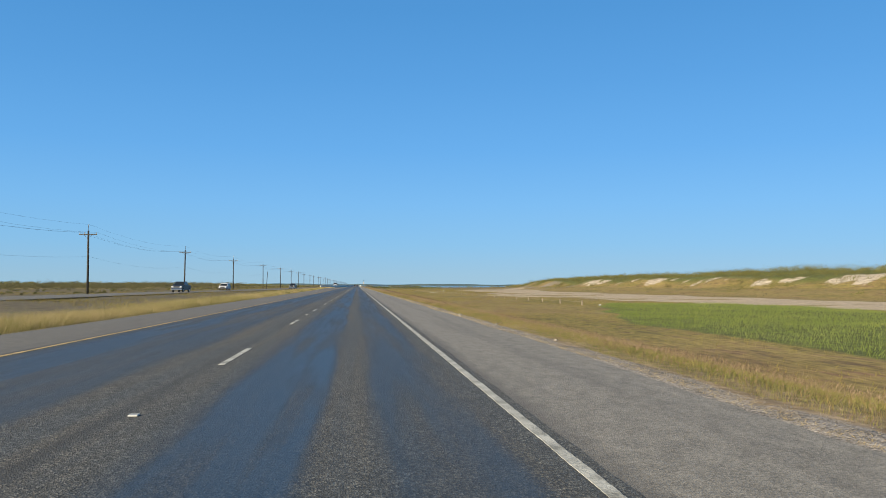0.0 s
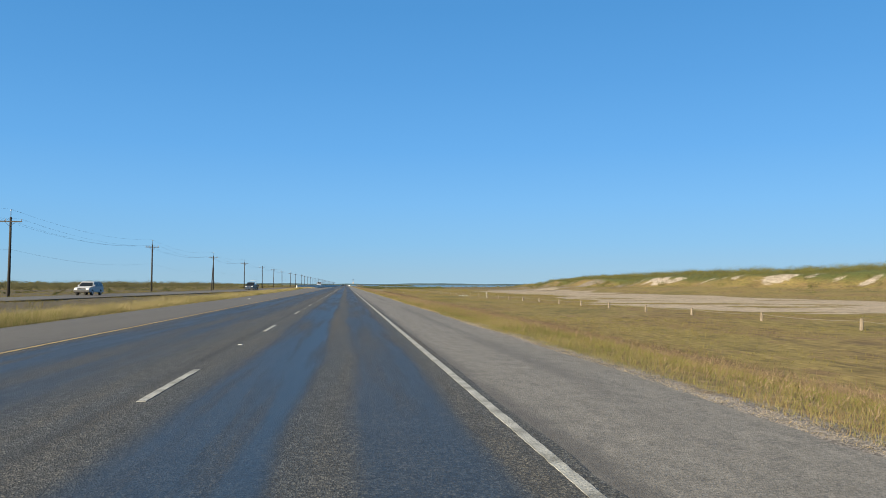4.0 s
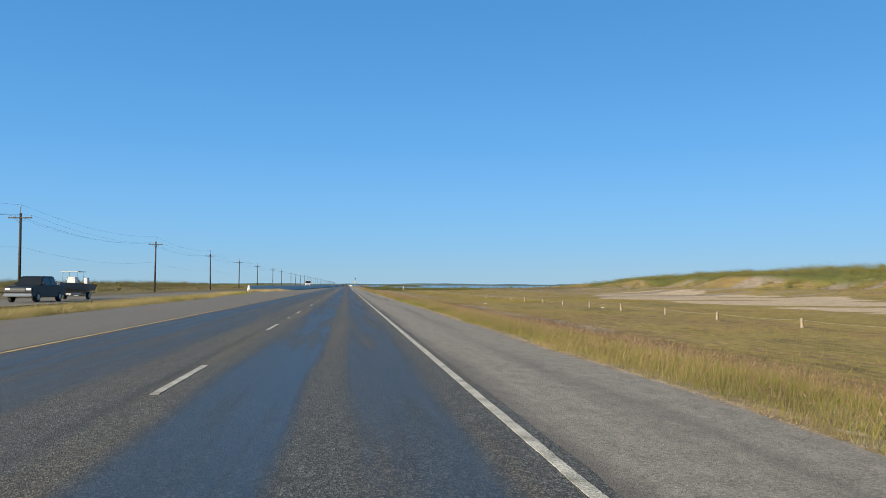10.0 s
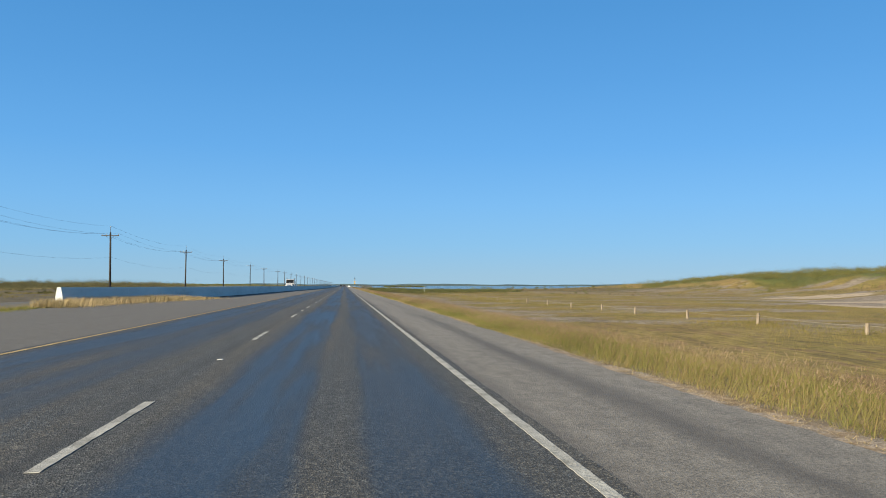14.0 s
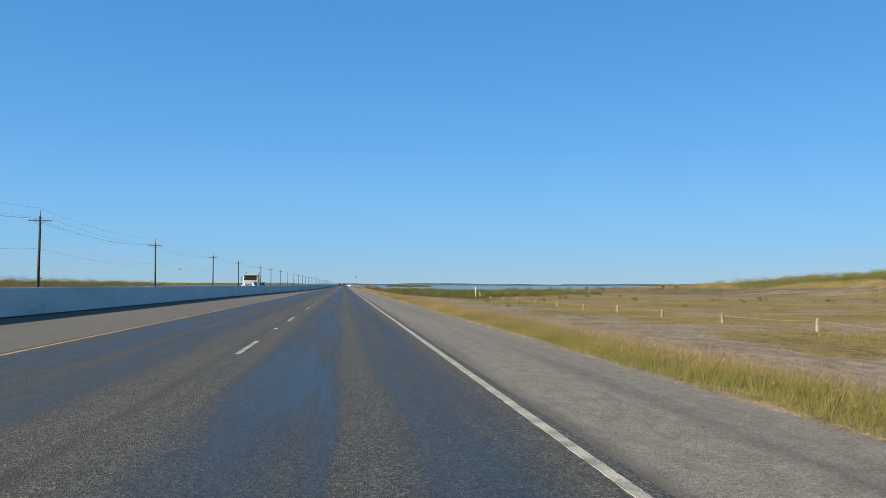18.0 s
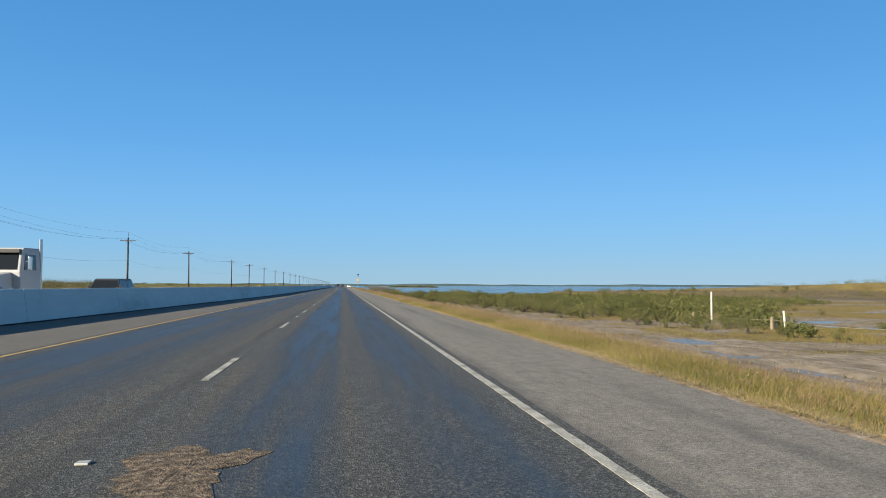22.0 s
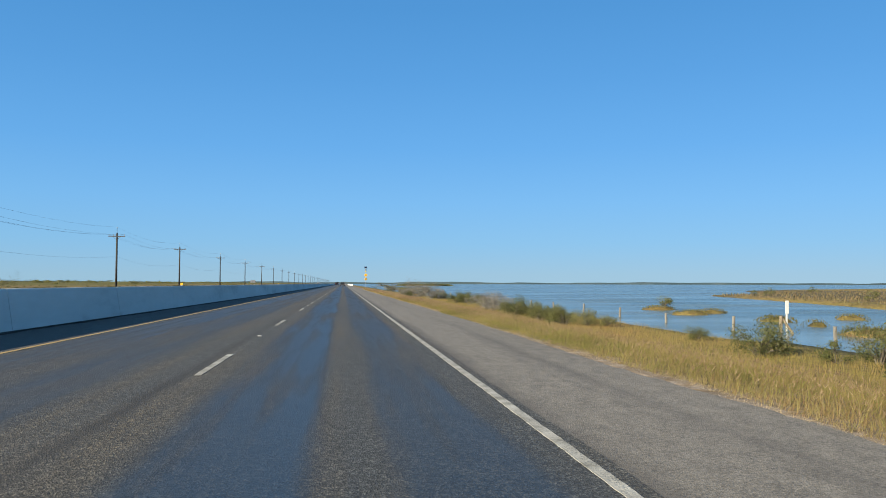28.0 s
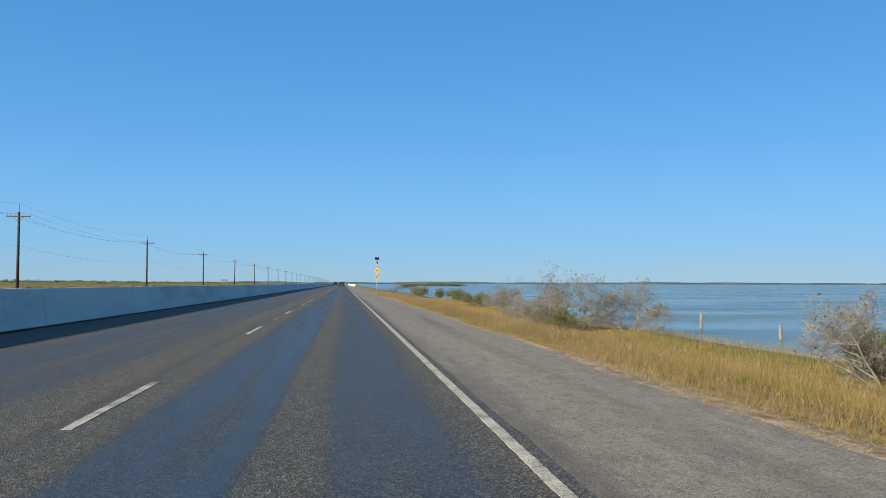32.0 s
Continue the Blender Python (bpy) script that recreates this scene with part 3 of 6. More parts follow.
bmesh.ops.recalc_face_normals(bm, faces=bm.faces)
tagged(part("backdrop", bm, M_hazed_shore), "low land across the bay, tinted blue-green with distance haze", "distant shore", kind="structure")
sheet("water_puddles", 9, 112, 440, 598, PUDDLE, M_puddle, "shallow tidal puddles lying on grey mud")
M_lane, M_shoulder, M_inner = asphalt_mat("chip_seal_lane", True), asphalt_mat("chip_seal_shoulder", False), asphalt_mat("chip_seal_inner", False, 0.62)
M_other = asphalt_mat("chip_seal_old", False, 0.6)


def ribbon(name, x0, x1, y0, y1, z, material, step=20.0, parent=None, label="", thick=0.06):
    """A strip along the road between two edges given as functions of y."""
    n = max(2, int((y1 - y0) / step) + 1)
    y = np.linspace(y0, y1, n)
    a = x0(y) if callable(x0) else np.full(n, float(x0))
    b = x1(y) if callable(x1) else np.full(n, float(x1))
    zt, zb = np.full(n, z), np.full(n, z - thick)
    co = np.concatenate([np.stack([a, y, zb], 1), np.stack([a, y, zt], 1), np.stack([b, y, zt], 1), np.stack([b, y, zb], 1)])
    i = np.arange(n - 1)
    f = np.concatenate([np.stack([i + k * n, i + k * n + 1, i + (k + 1) * n + 1, i + (k + 1) * n], 1) for k in range(3)])
    caps = np.array([[0, n, 2 * n, 3 * n], [n - 1, 4 * n - 1, 3 * n - 1, 2 * n - 1]])
    f = np.concatenate([f[:, ::-1], caps])
    ob = new(name, arrays(name, co, 4, f.ravel(), [material]))
    ob.parent = parent
    return tagged(ob, label) if label else ob


Y0, Y1 = -120, 3600
YELLOW, DASH = -7.50, -3.56
def ragged(x, size, k):
    """An edge that wanders by about size round x."""
    return lambda y: x + size * (0.25 * np.sin(y * 4.1 + k) * np.sin(y * 1.7 + 2 * k) + 0.75 * np.sin(y * 37.0 + 9 * np.sin(y * 5.3 + k)) * np.sin(y * 11.3 + k))


road = ribbon("road", YELLOW - 0.2, ragged(0.16, 0.03, 1.0), Y0, Y1, 0.0, M_lane, 0.6)
tagged(road, "two-lane chip-sealed asphalt carriageway with dark worn wheel tracks", "road", kind="structure")
shoulder_r = ribbon("road_shoulder_right", 0.05, lambda y: ragged(2.40, 0.045, 3.3)(y) + 0.07 * np.sin(y * 0.31 + 2 * np.sin(y * 0.13)), Y0, Y1, -0.004, M_shoulder, 0.3)
tagged(shoulder_r, "wide grey asphalt shoulder beside the edge line", "road shoulder", kind="structure")
shoulder_l = ribbon("road_shoulder_left", left_edge, YELLOW - 0.2, Y0, Y1, -0.004, M_inner, 10)
tagged(shoulder_l, "grey chip-sealed inner shoulder beside the median", "road shoulder", kind="structure")


other = ribbon("road_opposite", lambda y: opposite_edge(y) - 9.6, opposite_edge, Y0, Y1, -0.12, M_other, 10)
tagged(other, "grey asphalt carriageway of the opposite direction", "road", kind="structure")
M_white = noise_mat("white_paint", [(0.13, 0.125, 0.105), (0.265, 0.258, 0.228), (0.36, 0.35, 0.31)], 3.0, 0.8, 0.5, 40, fine=30)
M_yellow = noise_mat("yellow_paint", [(0.17, 0.125, 0.06), (0.30, 0.205, 0.085), (0.38, 0.265, 0.11)], 2.0, 0.8, 0.5, 40, fine=25)
ribbon("edge_line", ragged(-0.05, 0.007, 0.3), ragged(0.05, 0.007, 2.1), Y0, 900, 0.005, M_white, 0.07, road, "worn white edge line", 0.004)
ribbon("edge_line", -0.05, 0.05, 900, Y1, 0.005, M_white, 40, road, "worn white edge line", 0.004)
ribbon("median_line", ragged(YELLOW - 0.055, 0.007, 4.0), ragged(YELLOW + 0.055, 0.007, 5.2), Y0, 900, 0.005, M_yellow, 0.15, road, "worn yellow edge line", 0.004)
ribbon("median_line", YELLOW - 0.06, YELLOW + 0.06, 900, Y1, 0.005, M_yellow, 40, road, "worn yellow edge line", 0.004)
DASH0, PERIOD = 17.28, 12.19
dash = ribbon("lane_dash", ragged(-0.05, 0.007, 0.7), ragged(0.05, 0.007, 1.9), -3.05, 0.0, 0.005, M_white, 0.07, road, "", 0.004)
dash.location = (DASH, DASH0 - 10 * PERIOD, 0)
for k in range(-9, 110):
    d = dash.copy()
    scene.collection.objects.link(d)
    d.location = (DASH, DASH0 + k * PERIOD, 0)

M_stud = plain("stud_white", (0.30, 0.30, 0.28), 0.5)
stud = part("road_stud", box(bmesh.new(), -0.045, 0.045, -0.045, 0.045, 0.0, 0.016, 0.006), M_stud, road, "white raised pavement marker")
STUD0 = DASH0 - 3.05 - 4.6
stud.location = (DASH, STUD0 - 4 * PERIOD, 0)
for k in range(-1, 40):
    d = stud.copy()
    scene.collection.objects.link(d)
    d.location = (DASH, STUD0 + 2 * k * PERIOD, 0)
M_silt = noise_mat("dark_silt", [(0.014, 0.0125, 0.011), (0.024, 0.021, 0.018), (0.040, 0.034, 0.028)], 1.5, 0.95, 0.6, 30, (1, 0.3, 1), fine=20)
silt = ribbon("silt_strip", lambda y: barrier_x(y) + 0.1, lambda y: barrier_x(y) + 0.40 + 0.05 * np.sin(y * 0.9) + 0.04 * np.sin(y * 2.3 + 1) + 0.03 * np.sin(y * 7.1), 372, 900, 0.03, M_silt, 0.5, None, "", 0.04)
tagged(silt, "dark silt and rubber dust washed along the barrier's foot", "dirt", kind="structure")

# ---- utility poles ----
M_pole = noise_mat("creosoted_pole", [(0.008, 0.007, 0.007), (0.020, 0.018, 0.015), (0.034, 0.029, 0.023)], 2.0, 0.85, 0.5, 14, (3, 3, 0.4), obj=True)
M_arm = noise_mat("weathered_crossarm", [(0.027, 0.024, 0.020), (0.060, 0.054, 0.047)], 3.0, 0.85, 0.4, 20, obj=True)
M_porc = plain("insulator_porcelain", (0.18, 0.17, 0.16), 0.3)
M_wire = plain("wire_aluminium", (0.10, 0.10, 0.105), 0.5, 0.6)
POLE_H = 10.9
POLE_YS = [126, 191.7, 257.4, 320.5, 380.4, 441.5, 503.4, 565.7, 634.6, 690.0, 760.4, 811.2, 871.9]
POLE_DX = [-3.2, -3.0, -1.95, 0.05, 1.06, 1.12, 0.36, -0.28, -0.2, -0.27, 0.24, 0.1, 0.0]


def utility_pole():
    e = new("utility_pole")
    bm = bmesh.new()
    rod(bm, (0, 0, -1.2), (0, 0, POLE_H - 1.0), 0.19, 0.13, 12)
    part("pole", bm, M_pole, e, smooth=True)
    arm = part("crossarm", box(bmesh.new(), -1.35, 1.35, -0.16, -0.06, POLE_H - 1.62, POLE_H - 1.48, 0.01), M_arm, e)
    for sx in (-1.25, -0.55, 1.25):
        bm = rod(bmesh.new(), (sx, -0.11, POLE_H - 1.48), (sx, -0.11, POLE_H - 1.24), 0.05, 0.035, 8)
        part("insulator", bm, M_porc, arm)
    for s in (-1, 1):
        part("arm_brace", rod(bmesh.new(), (s * 0.75, -0.14, POLE_H - 1.50), (0, -0.15, POLE_H - 2.2), 0.02, n=6), M_arm, arm)
    pin = part("top_pin", rod(bmesh.new(), (0, 0, POLE_H - 1.0), (0, 0, POLE_H - 0.15), 0.035, n=6), M_arm, e)
    part("insulator", rod(bmesh.new(), (0, 0, POLE_H - 0.2), (0, 0, POLE_H), 0.06, 0.04, 8), M_porc, pin)
    return tagged(e, "dark creosoted timber utility pole with a single crossarm", "utility pole", "power line poles")


pole = utility_pole()
pole_at = [(-43.0, 52.0, lie(-43, 52))]
for y, dx in zip(POLE_YS, POLE_DX):
    pole_at.append((-39.8 + dx, y, lie(-39.8 + dx, y)))
for k in range(1, 32):
    y = 871.9 + 61.5 * k
    pole_at.append((-39.8, y, lie(-39.8, y)))
rng = random.Random(4)
for k, p in enumerate(pole_at):
    m = pose(*p, rng.uniform(-0.7, 0.7), rng.uniform(-0.8, 0.8), rng.uniform(-3, 3))
    if k:
        copy_thing(pole, m)
    else:
        pole.matrix_basis = m


def wire(name, dx, dz, sag, r=0.008):
    cu = bpy.data.curves.new(name, "CURVE")
    cu.dimensions, cu.bevel_depth, cu.bevel_resolution = "3D", r, 0
    s = cu.splines.new("POLY")
    pts = []
    for a, b in zip(pole_at, pole_at[1:]):
        for j in range(8):
            u = j / 8
            pts.append((a[0] + dx, a[1] + (b[1] - a[1]) * u, a[2] + (b[2] - a[2]) * u + dz - sag * 4 * u * (1 - u), 1))
    s.points.add(len(pts) - 1)
    s.points.foreach_set("co", [c for p in pts for c in p])
    cu.materials.append(M_wire)
    return tagged(new(name, cu), "thin sagging overhead power wire between the poles", "power wire", "overhead wires")


for dx, dz, sag in ((-1.25, POLE_H - 1.24, 1.1), (-0.55, POLE_H - 1.24, 1.15), (1.25, POLE_H - 1.24, 1.05), (0, POLE_H, 1.0), (0.1, POLE_H - 5.0, 0.95)):
    wire("power_wire", dx, dz, sag)

# ---- concrete median barrier ----
M_conc = noise_mat("barrier_concrete", [(0.40, 0.43, 0.415), (0.49, 0.52, 0.50), (0.52, 0.55, 0.53), (0.56, 0.59, 0.57)], 0.4, 0.9, 0.3, 12, (1, 0.35, 1.6), fine=3)
barrier = new("median_barrier")
tagged(barrier, "long pale concrete median barrier with a sloped foot", "barrier")
BAR_H, SEG = 1.07, 9.15


def wall_run(name, fx, y0, y1, seg, foot, top, h, parent, material):
    """A single-slope concrete wall in panels with open joints."""
    y = y0
    while y < y1:
        yb = min(y1, y + seg - 0.035)
        low = -0.05
        bm = bmesh.new()
        prof = ((-foot, low), (-top - 0.015, h - 0.025), (-top, h), (top, h), (top + 0.015, h - 0.025), (foot, low))
        ra = [bm.verts.new((float(fx(y)) + px, y, pz)) for px, pz in prof]
        rb = [bm.verts.new((float(fx(yb)) + px, yb, pz)) for px, pz in prof]
        n = len(prof)
        for i in range(n):
            bm.faces.new((ra[i], ra[(i + 1) % n], rb[(i + 1) % n], rb[i]))
        bm.faces.new(ra[::-1])
        bm.faces.new(rb)
        bmesh.ops.recalc_face_normals(bm, faces=bm.faces)
        part("barrier_panel", bm, material, parent)
        y += seg


wall_run("median_barrier", barrier_x, 362.0, 860.0, SEG, 0.29, 0.10, BAR_H, barrier, M_conc)
wall_run("median_barrier", barrier_x, 860.0, 2400.0, 70.0, 0.29, 0.10, BAR_H, barrier, M_conc)
rail = tagged(new("bridge_rail"), "white concrete rail beside the road at a far bridge", "rail")
wall_run("bridge_rail", lambda y: np.interp(y, [1030, 1060], [3.4, 2.7]), 1030.0, 1300.0, 30.0, 0.2, 0.14, 0.85, rail, M_conc)

# ---- grass ----
gen = np.random.default_rng(7)


def blades(name, x, y, z, h, w, lean, material, label, category="grass"):
    """Single bent blades as one sheet of loose pieces: a quad and a tip each."""
    n = len(x)
    a = gen.uniform(0, 2 * np.pi, n)
    sx, sy = np.cos(a) * w / 2, np.sin(a) * w / 2
    b = gen.normal(0.6, 0.9, n)
    lx, ly = np.cos(b) * lean * h, np.sin(b) * lean * h
    root = np.stack([x, y, z], 1)
    side = np.stack([sx, sy, np.zeros(n)], 1)
    mid = root + np.stack([lx * 0.35, ly * 0.35, h * 0.6], 1)
    tip = root + np.stack([lx, ly, h * (1 - 0.25 * lean)], 1)
    co = np.stack([root - side, root + side, mid + side * 0.75, mid - side * 0.75, tip], 1).reshape(-1, 3)
    k = np.arange(n)[:, None] * 5
    tri = np.concatenate([k + np.array([[0, 1, 2]]), k + np.array([[0, 2, 3]]), k + np.array([[3, 2, 4]])], 1).ravel()
    ob = new(name, arrays(name, co, 3, tri, [material]))
    return tagged(ob, label, category, kind="stuff")


M_verge = island_mat("verge_grass", [(0.062, 0.073, 0.014), (0.108, 0.113, 0.025), (0.172, 0.154, 0.044), (0.258, 0.208, 0.095)], 0.7, 0.3)
M_gold = island_mat("golden_grass", [(0.088, 0.070, 0.025), (0.134, 0.100, 0.036), (0.185, 0.132, 0.052), (0.180, 0.110, 0.052)], 0.7, 0.3)
M_dry = island_mat("dry_grass", [(0.20, 0.155, 0.07), (0.30, 0.23, 0.115), (0.38, 0.295, 0.17)], 0.7, 0.3)
M_bank = island_mat("bank_grass", [(0.084, 0.088, 0.022), (0.148, 0.130, 0.036), (0.215, 0.152, 0.056), (0.205, 0.118, 0.052)], 0.7, 0.3)
M_straw = island_mat("straw_grass", [(0.155, 0.125, 0.050), (0.235, 0.188, 0.085), (0.315, 0.25, 0.13)], 0.7, 0.3)
M_salt = island_mat("saltwort", [(0.055, 0.050, 0.026), (0.090, 0.078, 0.036), (0.120, 0.085, 0.048), (0.130, 0.118, 0.046)], 0.8, 0.2)
M_tip = island_mat("seed_tips", [(0.105, 0.070, 0.042), (0.175, 0.120, 0.070), (0.27, 0.205, 0.12)], 0.8, 0.3)
M_head = island_mat("seed_grass", [(0.042, 0.026, 0.018), (0.070, 0.043, 0.029), (0.100, 0.064, 0.042), (0.14, 0.098, 0.052)], 0.8, 0.2)
M_reed = island_mat("reed_green", [(0.082, 0.110, 0.020), (0.130, 0.160, 0.032), (0.195, 0.200, 0.052)], 0.6, 0.4)
M_islet = island_mat("cordgrass", [(0.050, 0.050, 0.016), (0.088, 0.080, 0.024), (0.130, 0.112, 0.036)], 0.8, 0.3)
M_marsh = island_mat("marsh_plants", [(0.068, 0.062, 0.02), (0.115, 0.098, 0.027), (0.175, 0.14, 0.04), (0.16, 0.105, 0.042)], 0.8, 0.3)


def spears(name, x, y, z, h, w, lean, material, label, category="grass"):
    """Thin straight blades, one tapering face each."""
    n = len(x)
    a, b = gen.uniform(0, 2 * np.pi, n), gen.normal(0.6, 1.1, n)
    side = np.stack([np.cos(a) * w / 2, np.sin(a) * w / 2, np.zeros(n)], 1)
    root = np.stack([x, y, z], 1)
    tip = root + np.stack([np.cos(b) * lean * h, np.sin(b) * lean * h, h * (1 - 0.25 * lean)], 1)
    co = np.stack([root - side, root + side, tip], 1).reshape(-1, 3)
    return tagged(new(name, arrays(name, co, 3, np.arange(3 * n), [material])), label, category, kind="stuff")


def clumped(n, x0, x1, y0, y1, scale, cut):
    """Places in a rectangle, thinned out where the noise is low."""
    x, y = gen.uniform(x0, x1, n), gen.uniform(y0, y1, n)
    keep = wave(x, y, scale, 5) + 0.7 * wave(x, y, scale * 0.35, 9) > gen.uniform(cut, 0.6, n)
    return x[keep], y[keep]


# the verge: short at the pavement, deeper behind, green at first and golden towards the bay
def verge_width(y):
    return np.interp(y, [0, 60, 150, 300, 370, 430, 590, 640, 800], [6.5, 5.6, 6.4, 6.2, 4.6, 3.6, 3.6, 6.0, 6.5])


def verge_spots(n):
    y = gen.uniform(-8, 800, n)
    edge = 2.62 + 0.5 * ease(-y, -110, -60) + 0.10 * wave(y * 0, y, 1.7, 2) + 0.16 * wave(y * 0, y, 9, 3)
    depth = verge_width(y) * gen.beta(0.78, 2.1, n)
    x = edge + depth
    h = np.interp(y, [0, 60, 120, 200, 300, 420, 540, 600, 700, 800], [0.17, 0.21, 0.25, 0.28, 0.33, 0.31, 0.26, 0.28, 0.25, 0.23])
    h = h * (0.32 + 0.68 * ease(depth, 0, 0.8)) * gen.uniform(0.5, 1.15, n) * (1 + 0.20 * wave(x, y, 7, 1) + 0.20 * wave(x, y, 1.1, 3))
    keep = (h > 0.03) & (wave(x, y, 0.8, 4) + wave(x, y, 2.3, 1) > gen.uniform(-2.6, -0.5, n)) & (shore_y(x) > y)
    x, y, h, depth = x[keep], y[keep], h[keep], depth[keep]
    share = np.interp(y, [0, 130, 300, 420, 560, 640, 690, 730], [0.36, 0.30, 0.14, 0.20, 0.26, 0.34, 0.5, 0.75]) + 0.3 * ease(depth, 1.5, 4) * ease(y, 560, 640) + 0.3 * wave(x, y, 11, 4)
    return x, y, h, gen.uniform(0, 1, len(x)) < share, depth


x, y, h, gold, depth = verge_spots(1500000)
for mask, mat, what in ((~gold, M_verge, "short yellow-green roadside grass on the sloping verge"), (gold, M_gold, "dry golden-brown roadside grass on the sloping verge")):
    k = mask.sum()
    spears("verge_grass", x[mask], y[mask], height(x[mask], y[mask]) - 0.01, h[mask], gen.uniform(0.0035, 0.0075, k), gen.uniform(0.15, 1.25, k), mat, what)
x, y, h, gold, depth = verge_spots(70000)
spears("verge_stalks", x, y, height(x, y) - 0.01, h * 1.3, gen.uniform(0.003, 0.006, len(x)), gen.uniform(0.2, 0.6, len(x)), M_tip, "rusty arching seed stalks standing out of the verge grass")
x, y, h, gold, depth = verge_spots(520000)
keep = (depth > 0.3) & (0.8 * wave(x, y, 3.5, 6) + 0.8 * wave(x, y, 13, 2) + 0.3 + 0.5 * ease(depth, 0.6, 2.5) > gen.uniform(-1.2, 1.3, len(x)) - np.interp(y, [0, 120, 220, 260, 430, 540, 620, 800], [0.1, 0.1, 0.2, 0.7, 0.7, 0.4, 0.5, 0.6]))
x, y, h = x[keep], y[keep], h[keep]
spears("grass_heads", x, y, height(x, y) + h * gen.uniform(0.75, 1.1, len(x)), gen.uniform(0.04, 0.075, len(x)), gen.uniform(0.008, 0.014, len(x)), gen.uniform(0.3, 1.6, len(x)), M_tip, "pinkish-brown drooping seed heads over the verge grass")
# dark seeding grass along the foot of the verge
n = 380000
y = gen.uniform(-8, 640, n)
x = 2.66 + verge_width(y) * gen.normal(0.98, 0.13, n) + gen.uniform(-0.3, 1.4, n) * ease(y, 180, 240) * ease(-y, -400, -340)
keep = (x > 4.2) & (wave(x, y, 6, 8) + wave(x * 0, y, 23, 2) > gen.uniform(-1.3, 0.4, n)) & (gen.uniform(0, 1, n) < np.interp(y, [0, 120, 220, 260, 360, 400, 560], [0.3, 0.7, 0.9, 1.0, 1.0, 0.6, 0.7]))
x, y = x[keep], y[keep]
h = gen.uniform(0.16, 0.40, len(x)) * (1 + 0.2 * wave(x, y, 8, 1)) * np.interp(y, [0, 240, 300, 400, 600], [0.75, 0.8, 1.2, 0.8, 0.75])
spears("seed_head_grass", x, y, height(x, y) - 0.01, h, gen.uniform(0.006, 0.013, len(x)), gen.uniform(0.2, 0.8, len(x)), M_head, "reddish-brown seeding grass along the foot of the verge")
# the bank above the bay
n = 360000
y = gen.uniform(585, 830, n)
x = 4.2 + 10.4 * gen.beta(1.2, 1.3, n)
keep = (height(x, y) > WATER + 0.06 + 0.25 * gen.uniform(0, 1, n) ** 2) & (y > 600 + 2.5 * (x - 6) + 6 * wave(x, y, 3, 2))
x, y = x[keep], y[keep]
spears("bank_grass", x, y, height(x, y) - 0.01, gen.uniform(0.10, 0.30, len(x)) * (1 + 0.2 * wave(x, y, 4, 1)), gen.uniform(0.006, 0.011, len(x)), gen.uniform(0.1, 0.6, len(x)), M_bank, "golden-brown grass on the bank above the bay")
# straw swept to the pavement's edge
n = 150000
y = gen.uniform(-4, 790, n)
x = 2.44 + np.abs(gen.normal(0, 0.22, n)) + 0.12 * wave(y * 0, y, 2.7, 2)
spears("straw_litter", x, y, height(x, y) + 0.005, gen.uniform(0.02, 0.055, n), gen.uniform(0.003, 0.007, n), gen.uniform(1.0, 2.4, n), M_dry, "dry straw and cut stalks along the pavement edge")
n = 9000
y = gen.uniform(496, 532, n)
x = 2.34 + np.abs(gen.normal(0, 0.3, n))
spears("straw_litter", x, y, np.maximum(height(x, y), -0.005 * (x < 2.43) - 0.07) + np.where(x < 2.43, 0.07, 0.008), gen.uniform(0.03, 0.08, n), gen.uniform(0.005, 0.010, n), gen.uniform(1.2, 2.6, n), M_dry, "matted pale straw washed up at the pavement edge")
# median
n = 260000
y = gen.uniform(-8, 372, n)
depth = gen.gamma(1.7, 0.95, n)
x = left_edge(y) - 0.25 - depth
keep = (x > opposite_edge(y) + 0.4) & (depth < 6.5) & (gen.uniform(0, 1, n) < np.where(y > 300, 0.55, 1.0))
x, y, depth = x[keep], y[keep], depth[keep]
h = (0.22 + 0.3 * ease(depth, 0, 0.8)) * gen.uniform(0.6, 1.3, len(x)) * (1 + 0.3 * wave(x, y, 6, 1))
green = gen.uniform(0, 1, len(x)) < 0.26 + 0.26 * wave(x, y, 8, 2)
for pick, mat, what in ((green, M_verge, "greenish grass mixed into the median's edge"), (~green, M_straw, "bleached yellow grass along the median's edge")):
    k = pick.sum()
    spears("median_grass", x[pick], y[pick], height(x[pick], y[pick]) - 0.01, np.maximum(h[pick], 0.05) * 0.85, gen.uniform(0.008, 0.016, k), gen.uniform(0.2, 0.8, k), mat, what)
x, y = clumped(60000, -36, -13, -8, 372, 7, -0.1)
keep = (x < left_edge(y) - 4) & (x > opposite_edge(y) + 0.3)
x, y = x[keep], y[keep]
spears("median_weeds", x, y, height(x, y) - 0.01, gen.uniform(0.12, 0.4, len(x)), gen.uniform(0.02, 0.045, len(x)), gen.uniform(0.3, 0.9, len(x)), M_marsh, "patchy olive weeds on the bare median")
x, y = clumped(90000, -105, -39, -5, 900, 9, -0.5)
keep = x < opposite_edge(y) - 10.2
x, y = x[keep], y[keep]
spears("flats_weeds", x, y, height(x, y) - 0.01, gen.uniform(0.12, 0.4, len(x)), gen.uniform(0.05, 0.12, len(x)), gen.uniform(0.3, 0.9, len(x)), M_marsh, "brown and olive weeds over the bare flats")
